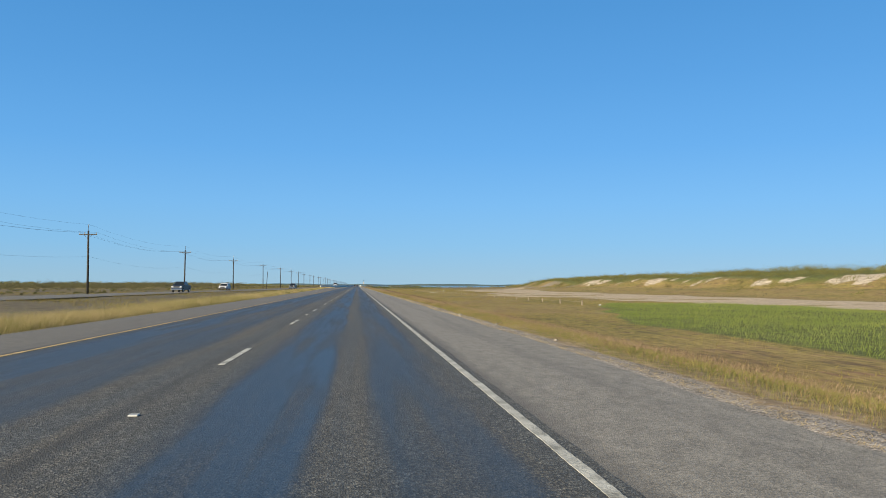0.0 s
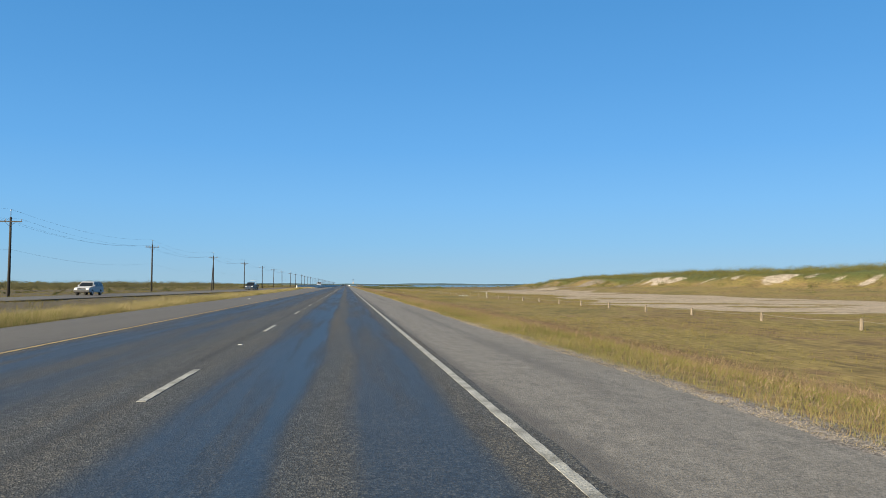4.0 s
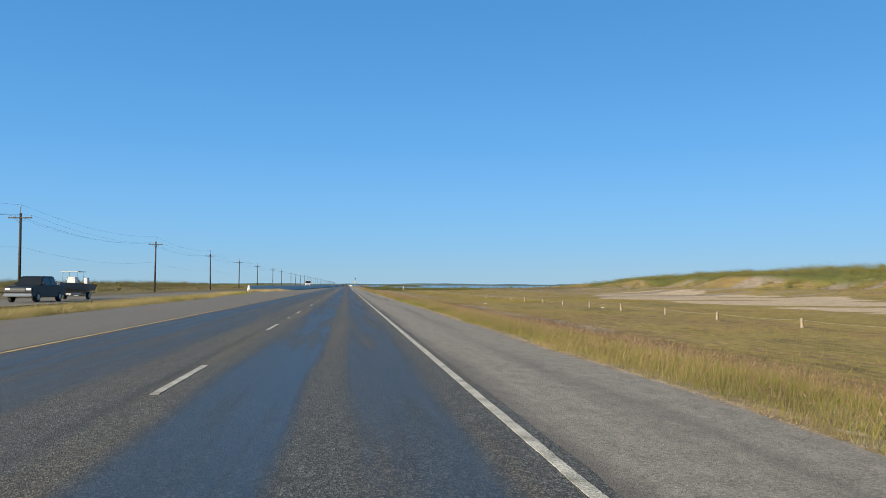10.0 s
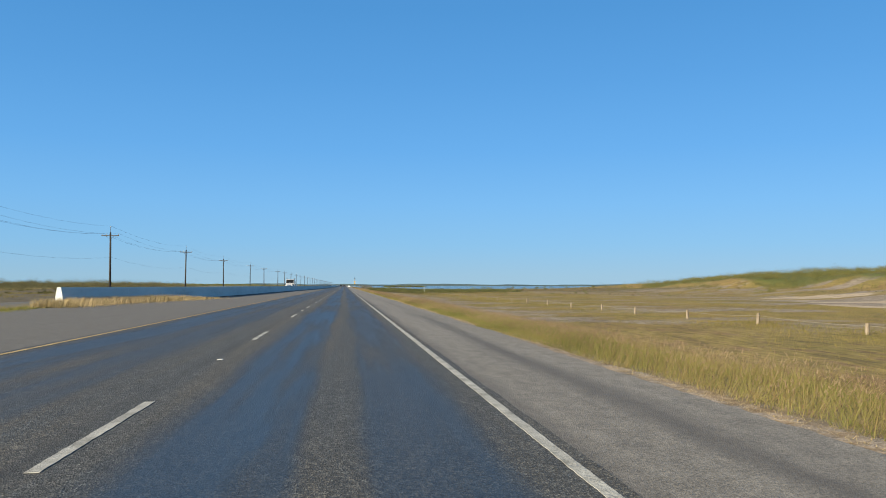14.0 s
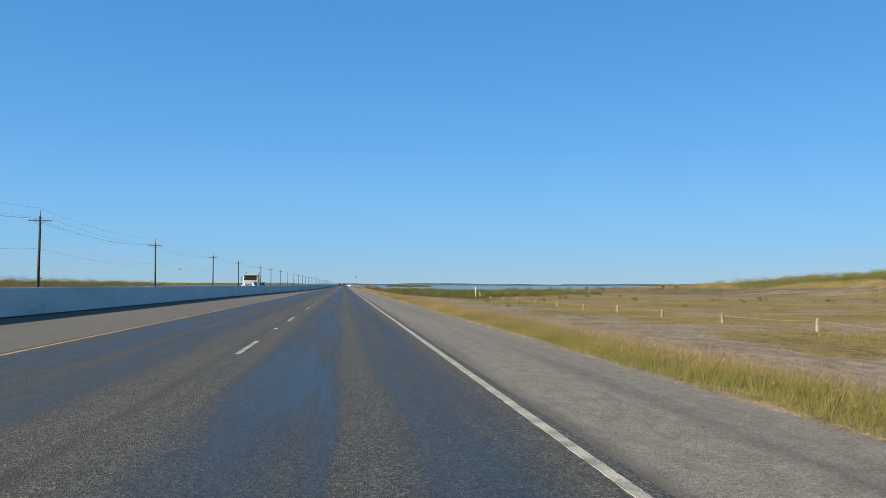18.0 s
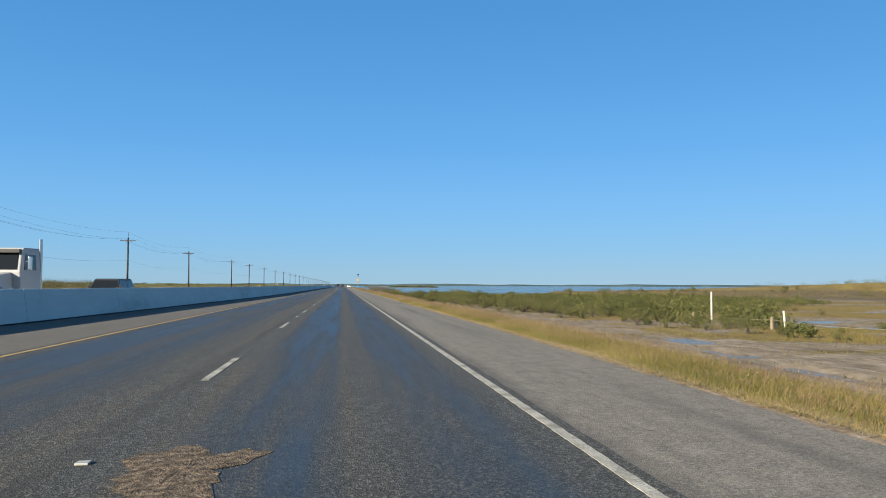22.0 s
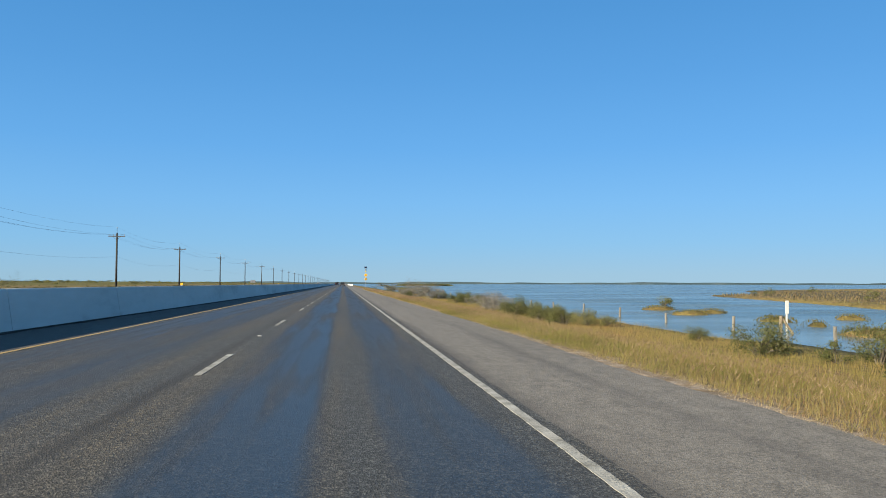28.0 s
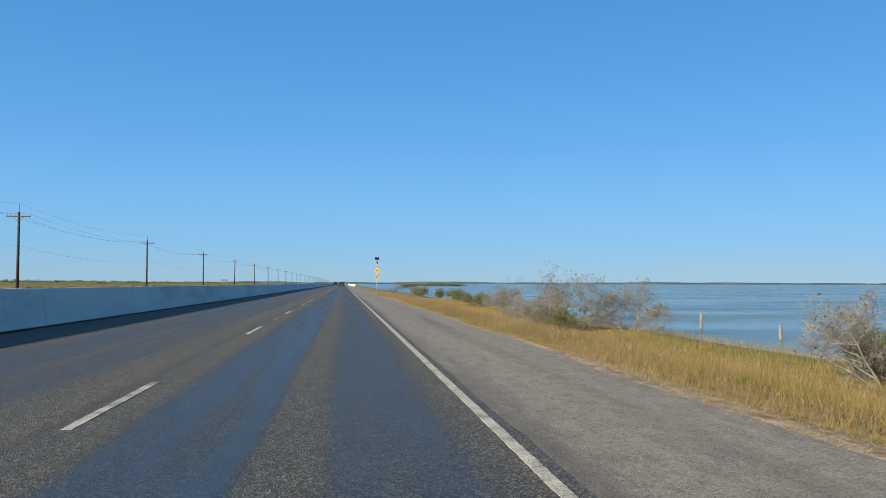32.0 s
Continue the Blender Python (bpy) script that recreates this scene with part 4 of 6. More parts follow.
# grass growing at the start of the barrier
n = 9000
y = gen.uniform(356, 386, n)
x = np.where(y < 362, -18.3, barrier_x(y)) + 0.32 + np.abs(gen.normal(0, 1.2, n))
blades("barrier_grass", x, y, np.full(n, -0.01), gen.uniform(0.25, 0.65, n) * (0.35 + 0.65 * ease(-y, -386, -374)), gen.uniform(0.012, 0.025, n), gen.uniform(0.2, 0.8, n), M_dry, "dry yellow grass tuft at the barrier's first panels")
n = 9000
y = gen.uniform(318, 364, n)
x = left_edge(y) + gen.normal(-0.1, 0.5, n)
blades("median_weeds", x, y, height(x, y) + 0.02, gen.uniform(0.05, 0.18, n), gen.uniform(0.02, 0.04, n), gen.uniform(0.3, 1.0, n), M_verge, "low green weeds at the end of the median")
# field
fx, fy = clumped(800000, 8.6, 62, 0, 640, 13, -0.75)
sand_f, mud_f, straw_f, gravel_f, green_f, dirt_f = zones(fx, fy)
keep = (sand_f < 0.3) & (gen.uniform(0, 1, len(fx)) > mud_f * (0.72 + 0.26 * (wave(fx, fy, 2.6, 7) < 0.15))) & (green_f < 0.5) & (height(fx, fy) > PUDDLE + 0.01)
fx, fy = fx[keep], fy[keep]
spears("marsh_plants", fx, fy, height(fx, fy) - 0.01, gen.uniform(0.05, 0.16, len(fx)), gen.uniform(0.014, 0.034, len(fx)), gen.uniform(0.3, 1.3, len(fx)), M_marsh, "low olive and rust-coloured salt marsh plants", "marsh plants")
fx, fy = clumped(300000, 7.4, 45, 345, 590, 2.6, -0.2)
keep = (height(fx, fy) > PUDDLE + 0.02) & (gen.uniform(0, 1, len(fx)) < np.interp(fx, [7.4, 11, 45], [0.5, 0.9, 0.7]))
fx, fy = fx[keep], fy[keep]
spears("saltwort", fx, fy, height(fx, fy) - 0.01, gen.uniform(0.05, 0.16, len(fx)), gen.uniform(0.014, 0.034, len(fx)), gen.uniform(0.3, 1.2, len(fx)), M_salt, "low grey-olive saltwort patches on the tidal mud", "marsh plants")
n = 90000
fy = gen.uniform(322, 600, n)
fx = 22.0 + gen.normal(0, 2.6, n) + 1.5 * wave(fy * 0, fy, 14, 2)
keep = (height(fx, fy) > PUDDLE + 0.03) & (wave(fx, fy, 5, 3) + 0.6 * wave(fx, fy, 1.7, 1) > gen.uniform(-0.9, 0.5, n))
fx, fy = fx[keep], fy[keep]
spears("fence_plants", fx, fy, height(fx, fy) - 0.01, gen.uniform(0.08, 0.22, len(fx)), gen.uniform(0.012, 0.03, len(fx)), gen.uniform(0.2, 0.9, len(fx)), M_marsh, "yellow-olive salt grass along the fence line", "marsh plants")
fx, fy = clumped(45000, 62, 150, 0, 760, 16, -0.6)
keep = (zones(fx, fy)[0] < 0.3) & (height(fx, fy) > PUDDLE)
fx, fy = fx[keep], fy[keep]
spears("flats_plants", fx, fy, height(fx, fy) - 0.01, gen.uniform(0.15, 0.45, len(fx)), gen.uniform(0.06, 0.16, len(fx)), gen.uniform(0.2, 0.9, len(fx)), M_salt, "tawny salt grass on the far flats", "marsh plants")
n = 150000
x, y = gen.uniform(9, 52, n), gen.uniform(-8, 108, n)
keep = zones(x, y)[4] > gen.uniform(0.2, 0.9, n)
x, y = x[keep], y[keep]
spears("green_reeds", x, y, height(x, y) - 0.02, gen.uniform(0.12, 0.34, len(x)) * (1 + 0.25 * wave(x, y, 6)), gen.uniform(0.012, 0.026, len(x)), gen.uniform(0.2, 0.8, len(x)), M_reed, "bright green reeds in a damp hollow of the field", "reeds")
# marsh islets in the bay
ix, iy = [], []
for cx, cy, rx, ry in ISLETS:
    k = int(rx * ry * 260)
    u, v = gen.uniform(-1, 1, k), gen.uniform(-1, 1, k)
    ix.append(cx + u * rx)
    iy.append(cy + v * ry)
ix, iy = np.concatenate(ix), np.concatenate(iy)
iz = height(ix, iy)
keep = iz > WATER - 0.03
blades("islet_grass", ix[keep], iy[keep], iz[keep] - 0.02, gen.uniform(0.12, 0.26, keep.sum()), gen.uniform(0.015, 0.035, keep.sum()), gen.uniform(0.1, 0.6, keep.sum()), M_islet, "olive cordgrass on small islets in the bay", "marsh plants")
x, y = clumped(30000, 40, 260, 655, 840, 12, -0.9)
z = height(x, y)
keep = (z > WATER) & (z < 2)
blades("point_grass", x[keep], y[keep], z[keep] - 0.02, gen.uniform(0.25, 0.55, keep.sum()), gen.uniform(0.08, 0.2, keep.sum()), gen.uniform(0.1, 0.6, keep.sum()), M_salt, "tawny marsh grass on the low point", "marsh plants")


# ---- shrubs ----
M_leaf = island_mat("mangrove_leaf", [(0.030, 0.036, 0.011), (0.058, 0.065, 0.019), (0.094, 0.096, 0.031), (0.140, 0.128, 0.052)], 0.55, 0.2)
M_scrub = island_mat("scrub_leaf", [(0.030, 0.037, 0.010), (0.057, 0.060, 0.017), (0.087, 0.084, 0.027), (0.127, 0.111, 0.044)], 0.7, 0.25)
M_ridge = island_mat("ridge_leaf", [(0.046, 0.049, 0.015), (0.080, 0.080, 0.022), (0.118, 0.110, 0.032), (0.155, 0.134, 0.052)], 0.7, 0.25)
M_brush = island_mat("brush_leaf", [(0.050, 0.050, 0.022), (0.080, 0.076, 0.034), (0.105, 0.096, 0.044), (0.135, 0.116, 0.060)], 0.8, 0.25)
M_twig = noise_mat("grey_twig", [(0.060, 0.050, 0.037), (0.107, 0.094, 0.074)], 4, 0.9, 0.3, 20, obj=True)
M_bleached = noise_mat("bleached_wood", [(0.066, 0.062, 0.054), (0.124, 0.116, 0.102), (0.225, 0.211, 0.188)], 3, 0.85, 0.4, 25, obj=True)


def leaf_cloud(r, count, size, radius, tall, lumps):
    """Leaves as loose rhombs, gathered in lumps round branch ends; returns vertices, triangles and lump centres."""
    cs = []
    for _ in range(lumps):
        a, u = r.uniform(0, 2 * np.pi), np.sqrt(r.uniform(0.05, 1))
        zc = (0.16 + 0.72 * r.uniform(0, 1) ** 0.8 * (1 - 0.55 * u * u)) * tall
        cs.append((np.cos(a) * u * radius * 0.72, np.sin(a) * u * radius * 0.72, zc))
    cs = np.array(cs)
    pick = r.integers(0, lumps, count)
    d = r.normal(0, 1, (count, 3))
    d /= np.linalg.norm(d, axis=1)[:, None]
    rad = (radius * 0.40) * r.uniform(0.45, 1.08, count)[:, None] * r.uniform(0.7, 1.25, lumps)[pick][:, None]
    c = cs[pick] + d * rad * np.array([1, 1, 0.75])
    c[:, 2] = np.clip(c[:, 2], 0.03 * tall, None)
    t = np.cross(d, r.normal(0, 1, (count, 3)))
    t /= np.linalg.norm(t, axis=1)[:, None]
    bt = np.cross(t, d + r.normal(0, 0.5, (count, 3)))
    bt /= np.linalg.norm(bt, axis=1)[:, None]
    s = (size * r.uniform(0.6, 1.4, count))[:, None]
    co = np.stack([c - t * s, c + bt * s * 0.42, c + t * s, c - bt * s * 0.42], 1).reshape(-1, 3)
    k = np.arange(count)[:, None] * 4
    tri = np.concatenate([k + np.array([[0, 1, 2]]), k + np.array([[0, 2, 3]])], 1).ravel()
    return co, tri, cs


def shrub(name, seed, count, size, radius, tall, lumps, leaf, wood, label, category, group):
    r = np.random.default_rng(seed)
    e = new(name)
    co, tri, cs = leaf_cloud(r, count, size, radius, tall, lumps)
    segs = []
    for c in cs:
        m = (c[0] * 0.35, c[1] * 0.35, c[2] * 0.5)
        segs.append((c[0] * 0.05, c[1] * 0.05, -0.12, *m, 0.028, 0.018))
        segs.append((*m, *c, 0.018, 0.006))
    tubes("stem", segs, wood, e)
    o = new("crown", arrays("crown", co, 3, tri, [leaf]))
    o.parent = e
    return tagged(e, label, category, group)


mangroves = [shrub("mangrove_bush", 20 + i, 1150, 0.050, 0.85 + 0.12 * i, 1.25 + 0.12 * i, 9 + i, M_leaf, M_twig, "dense dark green mangrove bush on tidal mud", "bush", "mangroves on the mud") for i in range(5)]
used = [False] * 5


def place(kinds, flags, i, m, scale):
    mm = m @ Matrix.Scale(scale, 4)
    if not flags[i]:
        flags[i] = True
        kinds[i].matrix_basis = mm
        return kinds[i]
    o = copy_thing(kinds[i], m)
    o.matrix_basis = mm
    return o


def mangrove_here(x, y):
    """Likelihood of a mangrove."""
    near = np.interp(y, [500, 525, 548, 570, 600, 640], [22, 16.0, 12.8, 10.8, 9.6, 10.5])
    d = ease(x, near - 1, near + 5) * ease(-x, -100, -70) * ease(y, 505, 560) * ease(-y, -650, -635)
    d = d * ease(-x, -np.interp(y, [500, 525, 548, 565, 580, 600], [16, 21, 32, 45, 58, 80]), -np.interp(y, [500, 525, 548, 565, 580, 600], [14, 18, 27, 38, 50, 66]))
    return d * (0.55 + 0.75 * (wave(x, y, 11, 3) > -0.25))


rs = np.random.default_rng(31)
cx, cy = rs.uniform(9, 100, 16000), rs.uniform(490, 650, 16000)
ok = (rs.uniform(0, 1, 16000) < mangrove_here(cx, cy)) & (height(cx, cy) > WATER + 0.1)
spots, far_spots, taken = [], [], {}
cx, cy = cx[ok], cy[ok]
near_first = np.argsort(cx + rs.uniform(-3, 3, len(cx)))
for x, y in zip(cx[near_first], cy[near_first]):
    gap = 1.25 if x < 40 else 1.8
    cell = (int(x / 2), int(y / 2))
    near_by = [q for i in (-1, 0, 1) for j in (-1, 0, 1) for q in taken.get((cell[0] + i, cell[1] + j), ())]
    if any((x - a) ** 2 + (y - b) ** 2 < gap ** 2 for a, b in near_by) or len(spots) + len(far_spots) > 1050:
        continue
    taken.setdefault(cell, []).append((x, y))
    (spots if len(spots) < 270 and x < 42 else far_spots).append((x, y))
for x, y in spots:
    i = int(rs.integers(0, 5))
    sc = rs.uniform(0.5, 1.15) * (0.62 if y < 545 else 1.0)
    place(mangroves, used, i, pose(x, y, lie(x, y), 0, 0, rs.uniform(0, 360)), sc)


def thicket(name, spots, r, count, size, leaf, label, category, radius, tall):
    cos, tris, base = [], [], 0
    zs = height(np.array([q[0] for q in spots], float), np.array([q[1] for q in spots], float))
    for (x, y, s), z in zip(spots, zs):
        co, tri, _ = leaf_cloud(r, count, size * (0.7 + 0.3 * s), radius * s, tall * s, 6)
        cos.append(co + np.array([x, y, z]))
        tris.append(tri + base)
        base += len(co)
    return tagged(new(name, arrays(name, np.concatenate(cos), 3, np.concatenate(tris), [leaf])), label, category, kind="stuff")


thicket("mangrove_thicket", [(x, y, rs.uniform(0.55, 0.95)) for x, y in far_spots], rs, 230, 0.090, M_leaf, "continuous dark green mangrove thicket on the mud flats", "bushes", 1.3, 1.25)
# single small mangroves scattered over the open mud
for k in range(30):
    x, y = rs.uniform(14, 75), rs.uniform(455, 560)
    if lie(x, y) > PUDDLE:
        o = place(mangroves, used, int(rs.integers(0, 5)), pose(x, y, lie(x, y), 0, 0, rs.uniform(0, 360)), rs.uniform(0.25, 0.6))
# air roots standing round the mangroves
n = 9000
x, y = rs.uniform(9.5, 24, n), rs.uniform(535, 645, n)
keep = (wave(x, y, 5, 2) > rs.uniform(-0.2, 0.6, n))
x, y = x[keep], y[keep]
blades("air_roots", x, y, height(x, y) - 0.02, gen.uniform(0.1, 0.28, len(x)), gen.uniform(0.012, 0.02, len(x)), gen.uniform(0.0, 0.15, len(x)), M_twig, "brown mangrove air roots standing in the mud", "roots")

# scrub on the ridge
rs = np.random.default_rng(33)
ridge = []
tries = 0
while len(ridge) < 2500 and tries < 14000:
    tries += 1
    y = rs.uniform(60, 800)
    f = float(hill_front(y))
    x = f + rs.uniform(-16, 75)
    dens = 0.12 + 1.15 * min(1.0, max(0.0, (x - f + 3) / 14))
    if wave(np.array([x]), np.array([y]), 17, 6)[0] * 0.6 + dens < rs.uniform(0.25, 1.05) or y > 690 and rs.uniform() < 0.94:
        continue
    ridge.append((x, y, rs.uniform(0.5, 1.25)))
thicket("ridge_scrub", ridge, rs, 150, 0.125, M_ridge, "olive green scrub covering the low sandy ridge", "bushes", 3.1, 1.9)
# scrub beyond the opposite carriageway
left = []
for k in range(1100):
    y = rs.uniform(60, 905)
    x = -108 - rs.uniform(0, 60) - (12 if y < 300 else 0)
    left.append((x, y, rs.uniform(0.55, 1.0) * float(np.interp(y, [60, 300, 600, 905], [0.65, 0.85, 1.45, 1.55]))))
thicket("scrub_belt", left, rs, 230, 0.15, M_brush, "belt of olive scrub beyond the opposite carriageway", "bushes", 3.6, 3.3)
low = []
for k in range(1100):
    y = rs.uniform(20, 1500)
    x = -50 - rs.gamma(2, 22)
    low.append((x, y, rs.uniform(0.2, 0.55)))
thicket("flats_scrub", low, rs, 55, 0.18, M_scrub, "low dark scrub dotted over the bare flats", "bushes", 1.8, 0.9)
far = []
for k in range(700):
    far.append((-170 - rs.gamma(1.5, 120), rs.uniform(100, 2600), rs.uniform(0.8, 1.5)))
thicket("far_scrub", far, rs, 55, 0.5, M_ridge, "distant line of olive scrub on the coastal plain", "bushes", 3.4, 1.5)
spit = [(rs.uniform(58, 121), 1480 + rs.normal(0, 6), rs.uniform(0.7, 1.1)) for k in range(110)]
thicket("spit_scrub", spit, rs, 60, 0.45, M_leaf, "dark scrub on a low spit in the bay", "bushes", 3, 1.9)

# bushes along the shore, from the mangroves on
shore_kinds = [shrub("shore_bush", 40 + i, 4200, 0.034, 1.15, 1.4, 20 + 2 * i, M_leaf, M_twig, "dense dark green bush at the grassy edge of the bay", "bush", "bushes along the shore") for i in range(3)]
shore_used = [False] * 3
SHORE = ((11.9, 649, 1.0), (13.9, 646, 1.0), (10.5, 666.6, 0.9), (11.4, 665.4, 0.75), (12.2, 664.6, 0.55), (10.4, 671.3, 0.85), (11.1, 670.6, 0.8), (10.2, 677.6, 1.15), (11.2, 676.2, 0.85), (11.9, 675.3, 0.6), (10.6, 681.5, 0.7), (12.3, 684.5, 0.6), (12.6, 692, 0.65), (12.0, 698.5, 0.8), (11.3, 712.6, 1.15), (12.2, 711.6, 1.1), (13.2, 710.4, 0.9), (13.4, 722.5, 0.8), (11.6, 731.4, 0.95), (12.6, 733.2, 0.9), (14.1, 734.6, 0.6), (9.0, 749.6, 0.85), (8.7, 752.4, 0.6), (12.6, 764, 0.7), (11.3, 787, 0.9), (12.4, 789, 1.0), (13.3, 770, 0.7), (13.8, 796, 1.1), (13.5, 812, 1.2), (14.2, 820, 1.3), (13.1, 803, 1.0), (14.0, 835, 1.2), (14.6, 878, 1.2), (14.0, 862, 1.1), (31.5, 701.2, 0.9), (12.6, 655, 0.5), (20.5, 651, 0.8), (24, 655, 0.7))
for x, y, s in SHORE:
    place(shore_kinds, shore_used, int(rs.integers(0, 3)), pose(x, y, max(lie(x, y), WATER - 0.05), 0, 0, rs.uniform(0, 360)), s)
for k in range(22):
    x, y = rs.uniform(55, 150), rs.uniform(690, 800)
    if lie(x, y) > WATER + 0.1:
        place(mangroves, used, int(rs.integers(0, 5)), pose(x, y, lie(x, y), 0, 0, rs.uniform(0, 360)), rs.uniform(0.7, 1.5))


# ---- bare trees ----
def bare_tree(seed, tall, spread, label, leafy=0):
    r = random.Random(seed)
    e = new("bare_tree")
    wood = ([], [], [])
    tips = []

    def grow(p, d, length, rad, level):
        steps = 3
        for _ in range(steps):
            d = (d + Vector((r.gauss(0, 0.28), r.gauss(0, 0.28), r.gauss(-0.01, 0.2)))).normalized()
            q = p + d * (length / steps)
            wood[min(level, 2)].append((*p, *q, rad, rad * 0.8))
            p, rad = q, rad * 0.8
            if level < 4 and r.random() < (0.64 if tall > 2.05 else 0.48):
                side = Vector((r.gauss(0, 1), r.gauss(0, 1), r.uniform(-0.1, 0.7))).normalized()
                grow(p, (d * 0.7 + side * 0.9).normalized(), length * r.uniform(0.45, 0.75), max(0.006, rad * 0.6), level + 1)
        if level < 4:
            for _ in range(2):
                side = Vector((r.gauss(0, 1), r.gauss(0, 1), r.uniform(-0.2, 0.6))).normalized()
                grow(p, (d + side * 0.9).normalized(), length * r.uniform(0.45, 0.7), max(0.006, rad * 0.66), level + 1)
        else:
            tips.append(p)

    stems = r.randint(5, 7)
    for k in range(stems):
        a = 2 * math.pi * k / stems + r.uniform(-0.5, 0.5)
        d = Vector((math.cos(a) * spread * 0.6, math.sin(a) * spread * 0.6, r.uniform(0.25, 1.1))).normalized()
        grow(Vector((r.uniform(-.15, .15), r.uniform(-.15, .15), -0.1)), d, tall * r.uniform(0.40, 0.62), 0.038 * tall / 2.5, 0)
    for nm, segs, k in (("trunk", wood[0], 7), ("limb", wood[1], 5), ("twig", wood[2], 3)):
        tagged(tubes(nm, segs, M_bleached, e, k), kind="" if nm == "trunk" else "stuff")
    rr = np.random.default_rng(seed + 500)
    k = len(tips) * 4
    at = np.repeat(np.array([tuple(p) for p in tips]), 4, axis=0) + rr.normal(0, 0.03, (k, 3))
    way = rr.normal(0, 1, (k, 3)) + np.array([0, 0, 0.35])
    way /= np.linalg.norm(way, axis=1)[:, None]
    off = np.cross(way, rr.normal(0, 1, (k, 3)))
    off *= 0.0028 / np.linalg.norm(off, axis=1)[:, None]
    far_end = at + way * rr.uniform(0.12, 0.34, (k, 1))
    o = new("twig_spray", arrays("twig_spray", np.stack([at - off, at + off, far_end], 1).reshape(-1, 3), 3, np.arange(3 * k), [M_bleached]))
    o.parent = e
    tagged(o, kind="stuff")
    if leafy and tips:
        rr = np.random.default_rng(seed)
        c = np.array([tips[int(i)] for i in rr.integers(0, len(tips), leafy)]) + rr.normal(0, 0.10, (leafy, 3))
        t = rr.normal(0, 1, (leafy, 3))
        t /= np.linalg.norm(t, axis=1)[:, None]
        b = np.cross(t, rr.normal(0, 1, (leafy, 3)))
        b /= np.linalg.norm(b, axis=1)[:, None]
        co = np.stack([c - t * 0.06, c + b * 0.025, c + t * 0.06, c - b * 0.025], 1).reshape(-1, 3)
        q = np.arange(leafy)[:, None] * 4
        tri = np.concatenate([q + np.array([[0, 1, 2]]), q + np.array([[0, 2, 3]])], 1).ravel()
        o = new("leaves", arrays("leaves", co, 3, tri, [M_scrub]))
        o.parent = e
    return tagged(e, label, "tree", "bare trees along the shore")


BARE = ((10.7, 686.5, 1.5, 1.7, 0), (11.3, 690.0, 1.6, 1.6, 0), (11.8, 694.5, 1.5, 1.7, 0), (12.0, 699.5, 1.4, 1.6, 0), (12.4, 705.0, 1.5, 1.5, 0), (13.6, 711.2, 1.5, 1.4, 60), (10.6, 730.0, 2.1, 1.8, 120), (12.0, 732.6, 1.7, 1.8, 0), (10.3, 751.6, 3.7, 1.3, 900), (12.2, 749.8, 2.6, 2.4, 500), (8.6, 754.0, 2.2, 2.4, 60), (9.6, 756.8, 2.4, 2.2, 500), (12.9, 765.7, 2.0, 1.2, 300), (11.8, 775.3, 1.9, 1.4, 300), (13.0, 783.0, 2.2, 1.3, 500), (9.9, 850.0, 3.0, 1.2, 2500), (11.5, 846.0, 2.5, 1.3, 1800))
for k, (x, y, tall, spread, leafy) in enumerate(BARE):
    tr = bare_tree(60 + k, tall, spread, "bleached bare tree with tangled branches above the shore" if leafy < 1000 else "olive half-bare tree beside the far road", leafy)
    tr.matrix_basis = pose(x, y, lie(x, y) - 0.05, 0, 0, 37 * k)

# ---- post and cable fence along the field and into the bay ----
M_post = noise_mat("weathered_post", [(0.09, 0.07, 0.047), (0.155, 0.125, 0.088), (0.21, 0.175, 0.13)], 4, 0.9, 0.5, 22, (3, 3, 0.5), obj=True)
M_whitepost = noise_mat("white_marker", [(0.42, 0.42, 0.40), (0.56, 0.56, 0.54)], 3, 0.6, 0.2, 30, obj=True)
M_rope = plain("pale_cable", (0.19, 0.165, 0.115), 0.8)


def fence_x(y):
    return float(np.interp(y, [60, 100, 240, 325, 430, 540, 600, 735, 900], [26.2, 24.9, 24.0, 23.2, 21.9, 21.0, 21.4, 20.0, 19.6]))


rf = random.Random(12)
fence = tagged(new("fence"), "low fence of short timber posts joined by a single cable", "fence")
bm = rod(bmesh.new(), (0, 0, -0.5), (0, 0, 0.62), 0.105, 0.09, 9)
bmesh.ops.bevel(bm, geom=[e for e in bm.edges if all(abs(v.co.z - 0.62) < 1e-4 for v in e.verts)], offset=0.025, segments=1, affect="EDGES")
post0 = part("post", bm, M_post, fence)
tops, first = [], True
k = -25
while 319.81 + 9.14 * k < 628:
    y = 319.81 + 9.14 * k + rf.uniform(-0.35, 0.35)
    x = fence_x(y) + rf.uniform(-0.12, 0.12)
    z = lie(x, y)
    p = post0 if first else post0.copy()
    if not first:
        scene.collection.objects.link(p)
    first = False
    s = rf.uniform(0.85, 1.12)
    p.matrix_basis = pose(x, y, z, rf.uniform(-4, 4), rf.uniform(-4, 4), rf.uniform(0, 360)) @ Matrix.Diagonal((1, 1, s, 1))
    tops.append(Vector((x, y, z + 0.48 * s)))
    k += 1
segs = []
for a, b in zip(tops, tops[1:]):
    for j in range(4):
        u, v = j / 4, (j + 1) / 4
        pa, pb = a.lerp(b, u), a.lerp(b, v)
        pa.z -= 0.16 * u * (1 - u) * 4 * 0.6
        pb.z -= 0.16 * v * (1 - v) * 4 * 0.6
        segs.append((*pa, *pb, 0.011, 0.011))
tagged(tubes("cable", segs, M_rope, fence, 4), "pale sagging cable")

